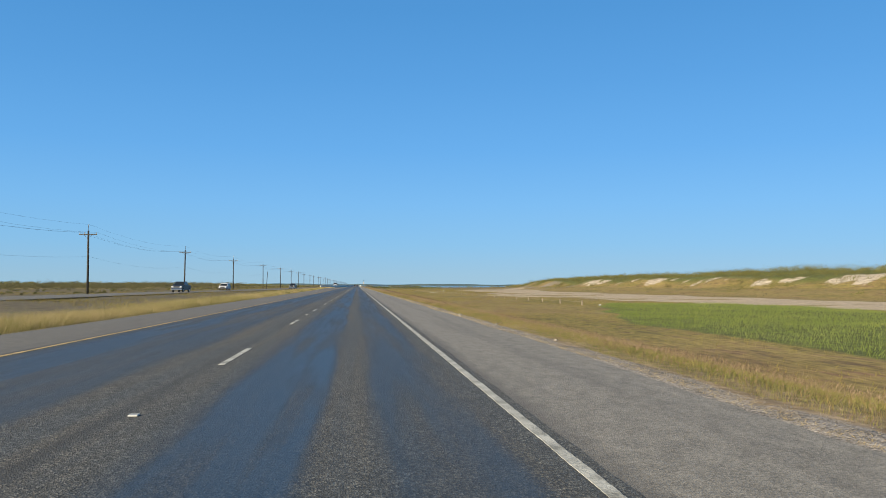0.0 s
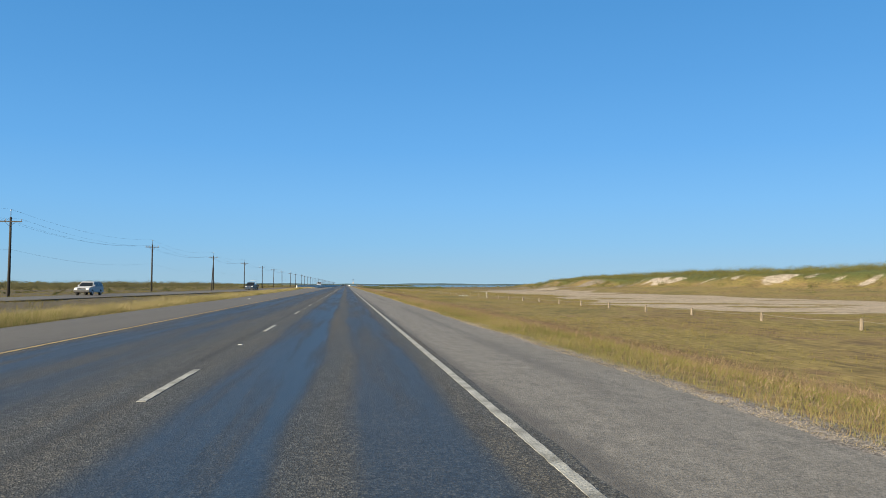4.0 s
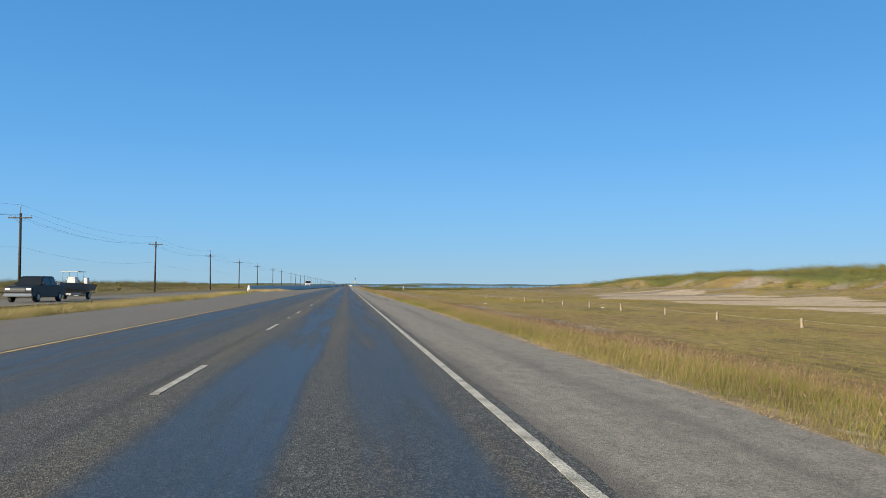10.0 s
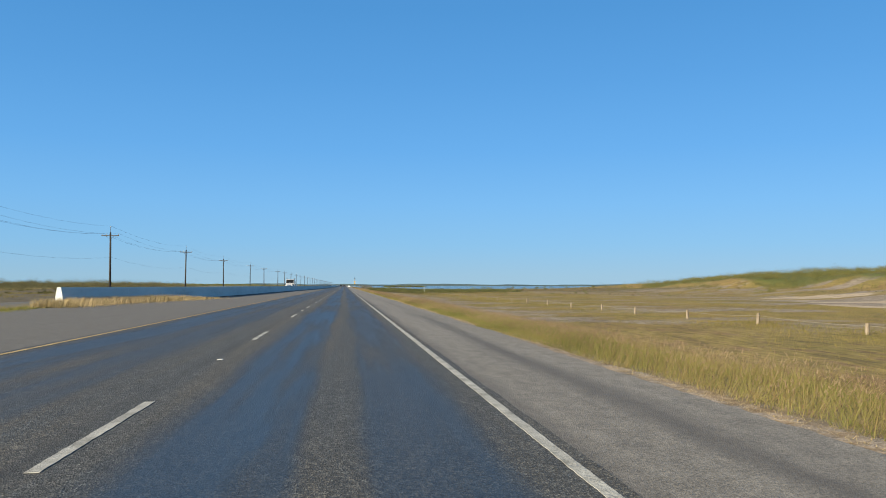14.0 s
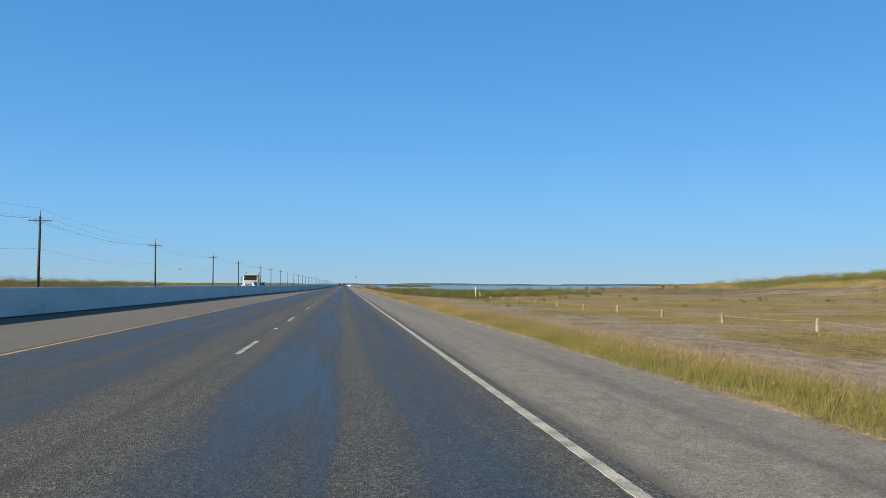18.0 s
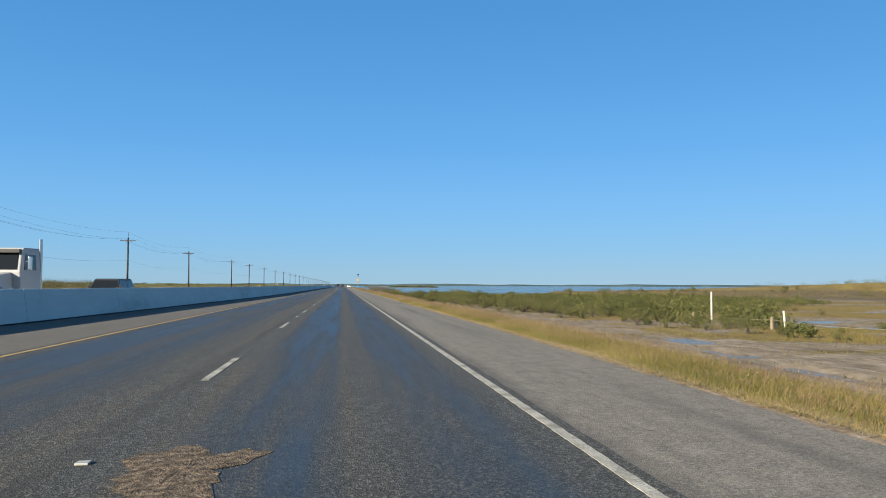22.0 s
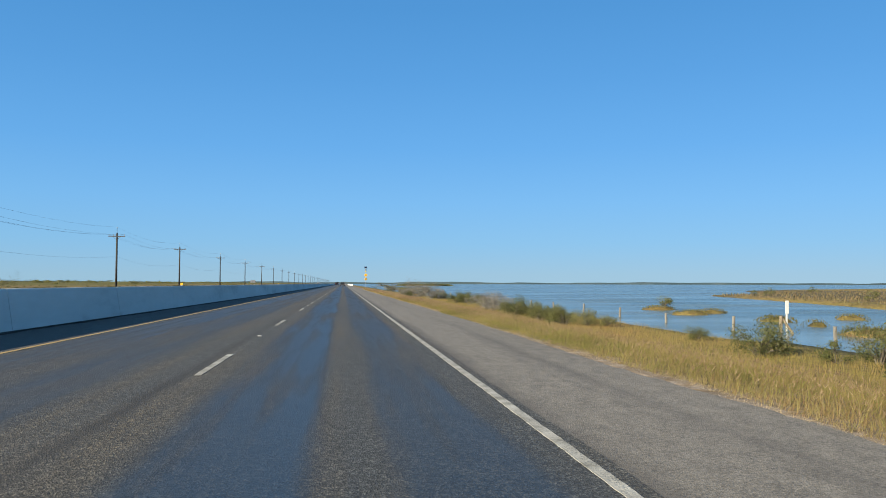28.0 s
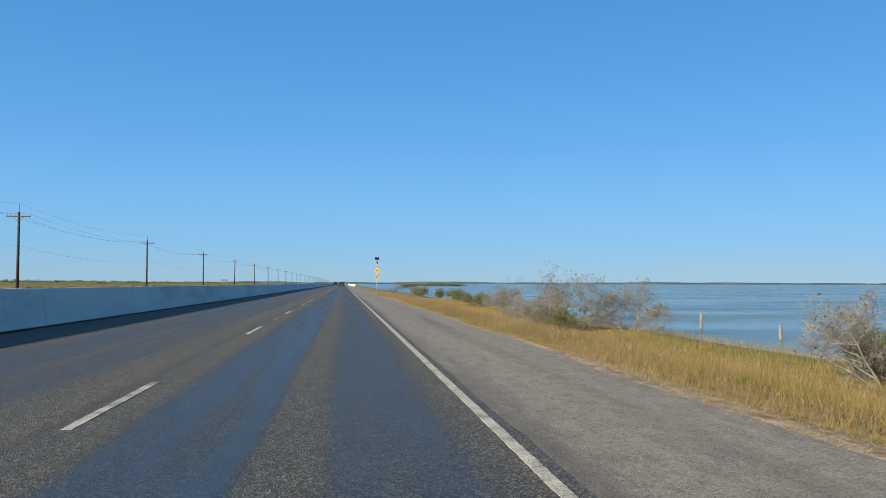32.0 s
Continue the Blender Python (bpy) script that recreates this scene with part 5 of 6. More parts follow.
bm = rod(bmesh.new(), (0, 0, -1.0), (0, 0, 0.86), 0.095, 0.082, 10)
M_pile = noise_mat("piling_wood", [(0.075, 0.069, 0.058), (0.135, 0.127, 0.110), (0.20, 0.19, 0.17)], 2.5, 0.9, 0.5, 18, (3, 3, 0.4), obj=True)
piling = tagged(part("piling", bm, M_pile), "weathered grey timber piling standing in the shallow bay", "piling", "pilings in the bay")
k = 34
first = True
while 319.81 + 9.14 * k < 900:
    y = 319.81 + 9.14 * k + rf.uniform(-0.4, 0.4)
    m = pose(fence_x(y) + rf.uniform(-0.2, 0.2), y, WATER, rf.uniform(-3, 3), rf.uniform(-4, 4), rf.uniform(0, 360)) @ Matrix.Diagonal((1, 1, rf.uniform(0.75, 1.1), 1))
    if first:
        piling.matrix_basis = m
        first = False
    else:
        copy_thing(piling, Matrix.Identity(4)).matrix_basis = m
    k += 1


def marker_post(x, y, tall, lean, label, panel=False):
    e = new("marker_post")
    part("post", box(bmesh.new(), -0.045, 0.045, -0.03, 0.03, -0.4, tall, 0.008), M_whitepost, e)
    if panel:
        part("panel", box(bmesh.new(), -0.12, 0.12, -0.05, -0.032, tall - 0.72, tall + 0.03, 0.006), M_whitepost, e, "blank white placard")
    e.matrix_basis = pose(x, y, max(lie(x, y), WATER - 0.1), 0, lean, 8)
    return tagged(e, label, "marker post", "white marker posts")


marker_post(21.7, 538.3, 1.95, 0.5, "tall slim white marker post on the mud flat")
marker_post(20.9, 528.7, 1.05, -6, "short leaning white marker post on the mud flat")
marker_post(24.0, 228.4, 0.95, 0, "white marker post in the fence line")
marker_post(23.8, 666.8, 1.8, 1, "white post with a narrow placard standing in the water", True)
brace = new("brace_post")
part("post", rod(bmesh.new(), (0, 0, -0.6), (0, 0, 0.95), 0.10, 0.09, 9), M_post, brace)
part("strut", rod(bmesh.new(), (0.75, -0.4, -0.3), (0.06, 0, 0.85), 0.07, 0.06, 8), M_post, brace)
brace.matrix_basis = pose(21.9, 664.3, WATER, 0, 3, 0)
tagged(brace, "braced timber corner post at the water's edge", "post")
# old leaning pole beyond the opposite carriageway
e = new("old_pole")
part("pole", rod(bmesh.new(), (0, 0, -0.8), (0, 0, 6.3), 0.13, 0.10, 10), M_pole, e)
part("band", rod(bmesh.new(), (0, 0, 1.1), (0, 0, 1.25), 0.135, 0.135, 10), M_arm, e)
e.matrix_basis = pose(-34.3, 285.0, lie(-34.3, 285), 0, 3.2, 0)
tagged(e, "bare leaning timber pole without a crossarm", "pole")
# splice case on the lowest wire
e = new("splice_case")
part("case", rod(bmesh.new(), (0, -0.3, 0), (0, 0.3, 0), 0.11, 0.11, 10), plain("black_plastic", (0.012, 0.012, 0.013), 0.5), e)
for s in (-1, 1):
    part("clamp", box(bmesh.new(), -0.02, 0.02, s * 0.24 - 0.02, s * 0.24 + 0.02, 0.08, 0.2), M_wire, e)
e.matrix_basis = pose(-39.9, 588.0, 4.72)
tagged(e, "black splice case hanging on the lowest wire", "cable box")

# ---- signs ----
M_steel = noise_mat("galvanised_steel", [(0.22, 0.22, 0.225), (0.32, 0.32, 0.325)], 5, 0.45, 0.1, 30, metal=0.7, obj=True)
M_signy = noise_mat("sign_yellow", [(0.50, 0.27, 0.01), (0.58, 0.32, 0.015)], 3, 0.5, 0.05, 30, obj=True)
M_black = plain("sign_black", (0.012, 0.012, 0.012), 0.6)
M_panel = plain("solar_cell", (0.008, 0.010, 0.022), 0.2)
e = new("warning_sign")
part("post", rod(bmesh.new(), (0, 0, -1.6), (0, 0, 6.0), 0.055, 0.055, 10), M_steel, e)
bm = box(bmesh.new(), -0.42, 0.42, -0.075, -0.06, -0.42, 0.42, 0.004)
bmesh.ops.transform(bm, matrix=Matrix.Translation((0, 0, 3.6)) @ Matrix.Rotation(radians(45), 4, "Y"), verts=bm.verts)
plate = part("sign_plate", bm, M_signy, e, "yellow diamond plate")
bm = box(bmesh.new(), -0.05, 0.05, -0.083, -0.076, 3.36, 3.80)
box(bm, -0.16, 0.16, -0.083, -0.076, 3.54, 3.63)
part("symbol", bm, M_black, plate, "black symbol")
low = part("plaque", box(bmesh.new(), -0.38, 0.38, -0.075, -0.06, 1.95, 2.6, 0.004), M_signy, e, "yellow plaque below the diamond")
bm = bmesh.new()
for zz in (2.12, 2.30, 2.46):
    box(bm, -0.28, 0.28, -0.083, -0.076, zz - 0.035, zz + 0.035)
part("lettering_bar", bm, M_black, low)
for zz in (4.75, 2.75):
    bc = part("beacon", rod(bmesh.new(), (0, -0.02, zz), (0, -0.24, zz), 0.15, 0.13, 14), M_signy, e, "yellow flashing beacon, unlit")
    part("lens", rod(bmesh.new(), (0, -0.241, zz), (0, -0.26, zz), 0.11, 0.10, 14), plain("amber_lens", (0.45, 0.16, 0.01), 0.25), bc)
bm = box(bmesh.new(), -0.45, 0.45, -0.35, 0.35, -0.02, 0.02, 0.005)
bmesh.ops.transform(bm, matrix=Matrix.Translation((0, 0, 6.1)) @ Matrix.Rotation(radians(48), 4, "X"), verts=bm.verts)
part("solar_panel", bm, M_panel, e)
part("battery_box", box(bmesh.new(), -0.2, 0.2, 0.06, 0.3, 5.0, 5.6, 0.015), M_steel, e)
e.matrix_basis = pose(5.7, 875.0, lie(5.7, 875) + 0.8, 0, 0, 4)
tagged(e, "yellow diamond warning sign with beacons on a steel post", "road sign")

e = new("guide_sign")
for s in (-0.95, 0.95):
    part("post", box(bmesh.new(), s - 0.05, s + 0.05, -0.05, 0.05, -0.5, 3.1), M_steel, e)
for s in (-0.62, 0.62):
    part("sign_plate", box(bmesh.new(), s - 0.56, s + 0.56, -0.08, -0.052, 1.9, 3.2, 0.005), M_steel, e, "bare grey back of a sign plate")
e.matrix_basis = pose(-45.5, 1010, lie(-45.5, 1010), 0, 0, 6)
tagged(e, "pair of road signs seen from their grey backs", "road sign")

e = new("barrier_delineator")
part("strip", box(bmesh.new(), -0.012, 0.012, -0.055, 0.055, 0, 0.62, 0.004), plain("orange_plastic", (0.55, 0.07, 0.03), 0.5), e)
part("base", box(bmesh.new(), -0.03, 0.03, -0.08, 0.08, -0.03, 0.02, 0.004), M_black, e)
e.matrix_basis = pose(float(barrier_x(584)) + 0.315, 584, 0.03, 0, -10, 0)
tagged(e, "orange plastic delineator against the barrier", "delineator")
cap = new("barrier_reflector")
part("bracket", box(bmesh.new(), -0.05, 0.05, -0.02, 0.02, 0, 0.05), M_steel, cap)
part("reflector", box(bmesh.new(), -0.06, 0.06, -0.012, 0.012, 0.05, 0.15, 0.006), M_signy, cap, "yellow reflector")
tagged(cap, "small yellow reflector on top of the barrier", "reflector", "barrier reflectors")
for k, y in enumerate((573.0, 666.6, 725.0, 818.0, 880.0)):
    m = pose(float(barrier_x(y)), y, BAR_H - 0.002)
    if k:
        copy_thing(cap, m)
    else:
        cap.matrix_basis = m

# ---- litter, stones, road damage ----
M_bag = noise_mat("white_plastic_bag", [(0.30, 0.30, 0.29), (0.42, 0.42, 0.41)], 6, 0.45, 0.5, 18, obj=True)
M_stone = noise_mat("pale_stone", [(0.12, 0.104, 0.085), (0.18, 0.158, 0.132), (0.235, 0.21, 0.178)], 5, 0.9, 0.5, 25, obj=True)


def lump(seed, sx, sy, sz, rough, material, name, parent=None, label=""):
    bm = bmesh.new()
    bmesh.ops.create_icosphere(bm, subdivisions=3, radius=1)
    off = Vector((seed * 3.1, seed * 1.7, 0))
    for v in bm.verts:
        v.co *= 1 + rough * noise.noise(v.co * 1.6 + off) + rough * 0.5 * noise.noise(v.co * 4 + off)
        v.co = Vector((v.co.x * sx, v.co.y * sy, max(-0.35, v.co.z) * sz))
    return part(name, bm, material, parent, label, True)


def litter(name, seed, x, y, sx, sy, sz, material, label, category, rough=0.5):
    o = lump(seed, sx, sy, sz, rough, material, name)
    z = 0.0 if -10 < x < 2.42 else lie(x, y)
    o.matrix_basis = pose(x, y, z + 0.3 * sz, 0, 0, seed * 41)
    return tagged(o, label, category)


litter("plastic_sack", 1, 22.4, 251.0, 0.25, 0.2, 0.15, M_bag, "crumpled white plastic sack in the marsh grass", "litter")
litter("plastic_sack", 2, 23.2, 251.6, 0.32, 0.2, 0.13, M_bag, "torn white plastic sack in the marsh grass", "litter")
litter("plastic_sack", 3, 23.9, 251.2, 0.22, 0.18, 0.12, M_bag, "white plastic sack lying beside others", "litter")
litter("plastic_bag", 4, 15.4, 317.3, 0.2, 0.08, 0.06, M_bag, "white plastic bag caught in the grass", "litter")
litter("plastic_bag", 5, 24.4, 300.0, 0.18, 0.13, 0.09, M_bag, "white plastic bag on the far grass", "litter")
litter("plastic_bag", 6, 1.99, 217.7, 0.10, 0.07, 0.05, M_bag, "crumpled white bag on the asphalt shoulder", "litter")
litter("paper_scrap", 7, 1.70, 210.4, 0.045, 0.035, 0.015, M_bag, "small white scrap on the asphalt shoulder", "litter")
litter("paper_scrap", 8, 2.55, 276.3, 0.11, 0.07, 0.03, M_bag, "pale scrap at the edge of the shoulder", "litter")
litter("paper_scrap", 9, -9.6, 158.0, 0.1, 0.07, 0.035, M_bag, "pale scrap on the inner shoulder", "litter")
litter("plastic_bag", 10, 27.0, 90.0, 0.2, 0.14, 0.1, M_bag, "white plastic bag near the reeds", "litter")
M_rubber = plain("rubber_scrap", (0.018, 0.017, 0.017), 0.8)
litter("rubber_scrap", 11, 1.95, 542.5, 0.10, 0.05, 0.03, M_rubber, "small black scrap of tyre rubber on the shoulder", "litter")
litter("rubber_scrap", 12, 1.75, 287.0, 0.09, 0.07, 0.04, M_rubber, "dark scrap of rubber lying on the shoulder", "litter")
rl = random.Random(5)
for k, (x, y, s) in enumerate(((2.75, 33.5, 0.14), (2.6, 32.4, 0.08), (2.95, 31.5, 0.07), (2.7, 35.2, 0.06), (3.05, 36.0, 0.1), (2.65, 28.7, 0.06), (2.9, 26.2, 0.08), (2.7, 41.0, 0.07), (2.85, 44.5, 0.09), (2.6, 22.0, 0.05), (3.0, 19.3, 0.07))):
    s *= 0.7
    o = lump(20 + k, s, s * 0.75, s * 0.5, 0.85, M_stone, "stone")
    o.matrix_basis = pose(x, y, lie(x, y) + 0.2 * s, 0, 0, rl.uniform(0, 360))
    tagged(o, "pale broken stone on the gravel edge", "stone", "stones on the gravel edge")
# loose gravel beside the pavement
n = 30000
r9 = np.random.default_rng(9)
gy = np.where(r9.uniform(0, 1, n) < 0.5, r9.uniform(-4, 130, n), r9.uniform(120, 640, n))
gx = 2.44 + np.abs(r9.normal(0, 0.34, n))
gs = r9.uniform(0.004, 0.011, n)
gz = np.maximum(height(gx, gy), -0.07) + gs * 0.3
octa = np.array([[1, 0, 0], [-1, 0, 0], [0, 1, 0], [0, -1, 0], [0, 0, 0.7], [0, 0, -0.7]], float)
ca, sa = np.cos(r9.uniform(0, 6.28, n)), np.sin(r9.uniform(0, 6.28, n))
loc = octa[None] * gs[:, None, None] * r9.uniform(0.7, 1.3, (n, 6, 1))
co = np.stack([loc[..., 0] * ca[:, None] - loc[..., 1] * sa[:, None], loc[..., 0] * sa[:, None] + loc[..., 1] * ca[:, None], loc[..., 2]], 2) + np.stack([gx, gy, gz], 1)[:, None]
ft = np.array([[0, 2, 4], [2, 1, 4], [1, 3, 4], [3, 0, 4], [2, 0, 5], [1, 2, 5], [3, 1, 5], [0, 3, 5]])
tri = (np.arange(n)[:, None, None] * 6 + ft[None]).ravel()
M_gravel = island_mat("loose_gravel", [(0.075, 0.068, 0.060), (0.135, 0.122, 0.106), (0.21, 0.19, 0.165)], 0.9)
tagged(new("loose_gravel", arrays("loose_gravel", co.reshape(-1, 3), 3, tri, [M_gravel])), "loose pale gravel along the pavement edge", "gravel", kind="stuff")


def blotch(name, seed, x, y, rx, ry, z, material, label, ragged=0.35, parent=None, relief=0.0):
    """An irregular thin patch on the pavement."""
    r = random.Random(seed)
    bm = bmesh.new()
    rings, n = 5, 40
    last = None
    c = bm.verts.new((0, 0, z + relief * 0.4))
    for q in range(1, rings + 1):
        ring = []
        for i in range(n):
            a = 2 * math.pi * i / n
            d = 1 + ragged * noise.noise(Vector((math.cos(a) * 1.4 + seed, math.sin(a) * 1.4, seed))) + 0.5 * ragged * noise.noise(Vector((math.cos(a) * 5, math.sin(a) * 5 + seed, 1)))
            u = q / rings
            ring.append(bm.verts.new((math.cos(a) * rx * d * u, math.sin(a) * ry * d * u, z + relief * r.random() * (1 if q < rings else 0))))
        for i in range(n):
            if last:
                bm.faces.new((last[i], ring[i], ring[(i + 1) % n], last[(i + 1) % n]))
            else:
                bm.faces.new((c, ring[i], ring[(i + 1) % n]))
        last = ring
    o = part(name, bm, material, parent, label)
    o.location = (x, y, 0)
    return o


M_hole = noise_mat("broken_base", [(0.030, 0.022, 0.015), (0.095, 0.070, 0.046), (0.20, 0.152, 0.105)], 14, 0.95, 1.0, 60, fine=60)
hole = blotch("pothole", 3, -2.84, 497.0, 0.42, 0.75, 0.004, M_hole, "", 0.9, None, 0.006)
tagged(hole, "broken pavement with brown crushed base showing in the lane", "pothole", kind="structure")

# ---- vehicles ----
M_tyre = plain("tyre_rubber", (0.015, 0.015, 0.015), 0.85)
M_rim = plain("wheel_alloy", (0.30, 0.30, 0.31), 0.35, 0.8)
M_glass = plain("tinted_glass", (0.010, 0.012, 0.014), 0.12, 0, 0.3)
M_lamp = plain("headlight_lens", (0.55, 0.55, 0.56), 0.15)
M_trim = plain("black_trim", (0.018, 0.018, 0.019), 0.55)
M_chrome = plain("chrome", (0.55, 0.55, 0.56), 0.2, 1.0)
M_tail = plain("tail_light", (0.22, 0.01, 0.01), 0.25)


def paint(name, c):
    return plain(name, c, 0.4, 0.0, 0.16, 0.0)


def prism(prof, half, inset=0.0, bevel=0.03):
    """A side outline in y and z carried across the width; inset narrows the top."""
    bm = bmesh.new()
    zs = [p[1] for p in prof]
    lo, hi = min(zs), max(zs)
    sides = []
    for s in (-1, 1):
        sides.append([bm.verts.new((s * (half - inset * (z - lo) / (hi - lo)), y, z)) for y, z in prof])
    n = len(prof)
    bm.faces.new(sides[0])
    bm.faces.new(sides[1][::-1])
    for i in range(n):
        bm.faces.new((sides[0][i], sides[1][i], sides[1][(i + 1) % n], sides[0][(i + 1) % n]))
    bmesh.ops.recalc_face_normals(bm, faces=bm.faces)
    if bevel:
        bmesh.ops.bevel(bm, geom=list(bm.edges), offset=bevel, segments=2, affect="EDGES", profile=0.6)
    return bm


def wheel(parent, x, y, r, w):
    e = part("wheel", rod(bmesh.new(), (x - w / 2, y, r), (x + w / 2, y, r), r * 0.45, n=14), M_trim, parent)
    bm = rod(bmesh.new(), (x - w / 2, y, r), (x + w / 2, y, r), r, n=28)
    bmesh.ops.bevel(bm, geom=[q for q in bm.edges if abs(q.verts[0].co.x - q.verts[1].co.x) < 1e-5], offset=0.03, segments=2, affect="EDGES")
    part("tyre", bm, M_tyre, e)
    s = 1 if x > 0 else -1
    part("rim", rod(bmesh.new(), (x + s * (w / 2 - 0.01), y, r), (x + s * (w / 2 + 0.012), y, r), r * 0.62, r * 0.56, 18), M_rim, e)


def quad_pane(parent, name, pts, material, out=(0, 0, 0)):
    bm = bmesh.new()
    o = Vector(out)
    a = [bm.verts.new(Vector(p) + o * 0.008) for p in pts]
    b = [bm.verts.new(Vector(p) - o * 0.02) for p in pts]
    n = len(pts)
    bm.faces.new(a)
    bm.faces.new(b[::-1])
    for i in range(n):
        bm.faces.new((a[i], b[i], b[(i + 1) % n], a[(i + 1) % n]))
    bmesh.ops.recalc_face_normals(bm, faces=bm.faces)
    return part(name, bm, material, parent)


def car(name, pt, length, width, tall, cab, hood, bed, label, wheel_r=0.38):
    """A light vehicle whose front looks along -y. cab: y of the windscreen's foot and head, the roof's rear and the rear window's foot; bed: a pickup's load bed."""
    e = new(name)
    h2, w2 = length / 2, width / 2
    y0, y1, y2, y3 = cab
    deck = hood + 0.06
    body = prism([(-h2, 0.48), (-h2 - 0.02, 0.78), (-h2 + 0.12, hood - 0.10), (-h2 + 0.45, hood), (y0, deck), (y3, deck + 0.02), (h2 - 0.05, deck + 0.02), (h2, 0.9), (h2 - 0.02, 0.5), (y3 + 0.2, 0.36), (-h2 + 0.5, 0.36)], w2, 0.07, 0.045)
    part("body", body, pt, e)
    cabin = part("cabin", prism([(y0, deck - 0.05), (y1, tall - 0.03), (y1 + 0.25, tall), (y2 - 0.2, tall), (y2, tall - 0.05), (y3, deck - 0.05)], w2 - 0.04, 0.2, 0.03), pt, e)
    ws = w2 - 0.14

    def across(z):
        return w2 - 0.04 - 0.2 * (z - deck + 0.05) / (tall - deck + 0.05)

    zt, zb = tall - 0.12, deck + 0.03
    n = Vector((0, -(zt - zb), (y1 - y0) * 0.9)).normalized()

    def yf(z):
        return y0 + (y1 - y0) * (z - deck + 0.05) / (tall - 0.03 - deck + 0.05)

    quad_pane(cabin, "windscreen", [(-across(zb) + 0.07, yf(zb), zb), (across(zb) - 0.07, yf(zb), zb), (across(zt) - 0.07, yf(zt), zt), (-across(zt) + 0.07, yf(zt), zt)], M_glass, n)

    def yr(z):
        return y3 + (y2 - y3) * (z - deck + 0.05) / (tall - 0.05 - deck + 0.05)

    quad_pane(cabin, "rear_window", [(-across(zb) + 0.1, yr(zb), zb), (across(zb) - 0.1, yr(zb), zb), (across(zt) - 0.1, yr(zt), zt), (-across(zt) + 0.1, yr(zt), zt)], M_glass, (0, 1, 0.2))
    mid = (y1 + y2) / 2 + 0.1
    for s in (-1, 1):
        for a, b in ((None, mid - 0.05), (mid + 0.05, None)):
            fa = [yf(zb) + 0.12, yf(zt) + 0.10] if a is None else [a, a]
            fb = [yr(zb) - 0.12, yr(zt) - 0.10] if b is None else [b, b]
            quad_pane(cabin, "side_window", [(s * across(zb), fa[0], zb), (s * across(zb), fb[0], zb), (s * across(zt), fb[1], zt), (s * across(zt), fa[1], zt)], M_glass, (s, 0, 0.2))
        part("mirror", box(bmesh.new(), s * (w2 + 0.02) - 0.07, s * (w2 + 0.02) + 0.07, y0 + 0.25, y0 + 0.36, deck + 0.05, deck + 0.24, 0.03), pt, e)
        part("headlight", box(bmesh.new(), s * (w2 - 0.27) - 0.17, s * (w2 - 0.27) + 0.17, -h2 - 0.045, -h2 + 0.1, hood - 0.31, hood - 0.14, 0.02), M_lamp, e)
        part("tail_light", box(bmesh.new(), s * (w2 - 0.14) - 0.07, s * (w2 - 0.14) + 0.07, h2 - 0.06, h2 + 0.015, 0.85, deck - 0.04, 0.015), M_tail, e)
        for yy in (-h2 + 0.95, h2 - 1.1):
            wheel(e, s * (w2 - 0.12), yy, wheel_r, 0.25)
    g = part("grille", box(bmesh.new(), -w2 + 0.46, w2 - 0.46, -h2 - 0.05, -h2 + 0.05, hood - 0.42, hood - 0.12, 0.02), M_trim, e)
    part("grille_bar", box(bmesh.new(), -w2 + 0.5, w2 - 0.5, -h2 - 0.062, -h2 - 0.045, hood - 0.30, hood - 0.25, 0.005), M_chrome, g)
    part("front_bumper", box(bmesh.new(), -w2 + 0.03, w2 - 0.03, -h2 - 0.11, -h2 + 0.15, 0.42, 0.66, 0.04), M_chrome if bed else M_trim, e)
    part("rear_bumper", box(bmesh.new(), -w2 + 0.05, w2 - 0.05, h2 - 0.1, h2 + 0.09, 0.48, 0.68, 0.04), M_trim, e)
    if bed:
        part("load_bed", box(bmesh.new(), -w2 + 0.14, w2 - 0.14, y3 + 0.12, h2 - 0.12, deck + 0.012, deck + 0.035), M_trim, e, "black bed cover")
    return tagged(e, label, "pickup truck" if bed else "car")


blue = car("pickup_truck", paint("blue_paint", (0.008, 0.014, 0.026)), 5.8, 2.0, 1.93, (-1.45, -0.75, 1.05, 1.35), 1.18, True, "dark blue crew-cab pickup truck on the opposite carriageway")
blue.matrix_basis = pose(-33.4, 146.0, -0.12, 0, 0, -3)
suv = car("sport_utility_car", paint("silver_paint", (0.33, 0.33, 0.34)), 4.8, 1.92, 1.72, (-1.2, -0.55, 2.0, 2.3), 1.02, False, "silver sport utility car on the opposite carriageway", 0.36)
suv.matrix_basis = pose(-33.4, 192.0, -0.12, 0, 0, -3)
black = car("pickup_truck", paint("black_paint", (0.007, 0.0075, 0.0085)), 5.8, 2.02, 1.95, (-1.45, -0.75, 1.05, 1.35), 1.2, True, "black pickup truck towing a boat trailer on the opposite carriageway")
black.matrix_basis = pose(-24.9, 286.5, -0.12, 0, 0, -3)
dark = car("sport_utility_car", paint("grey_paint", (0.03, 0.032, 0.036)), 4.8, 1.92, 1.72, (-1.2, -0.55, 2.0, 2.3), 1.02, False, "dark grey sport utility car following a white truck", 0.36)
dark.matrix_basis = pose(-16.6, 543.0, -0.12, 0, 0, -2)
ahead = copy_thing(dark, pose(-1.8, 985.0, 0, 0, 0, 180))
tagged(ahead, "dark sport utility car far ahead in the near lane", "car")
ahead = copy_thing(black, pose(-5.4, 1120.0, 0, 0, 0, 180))
tagged(ahead, "dark pickup truck far ahead in the outer lane", "pickup truck")
ahead = copy_thing(suv, pose(-15.2, 1060.0, -0.12, 0, 0, 0))
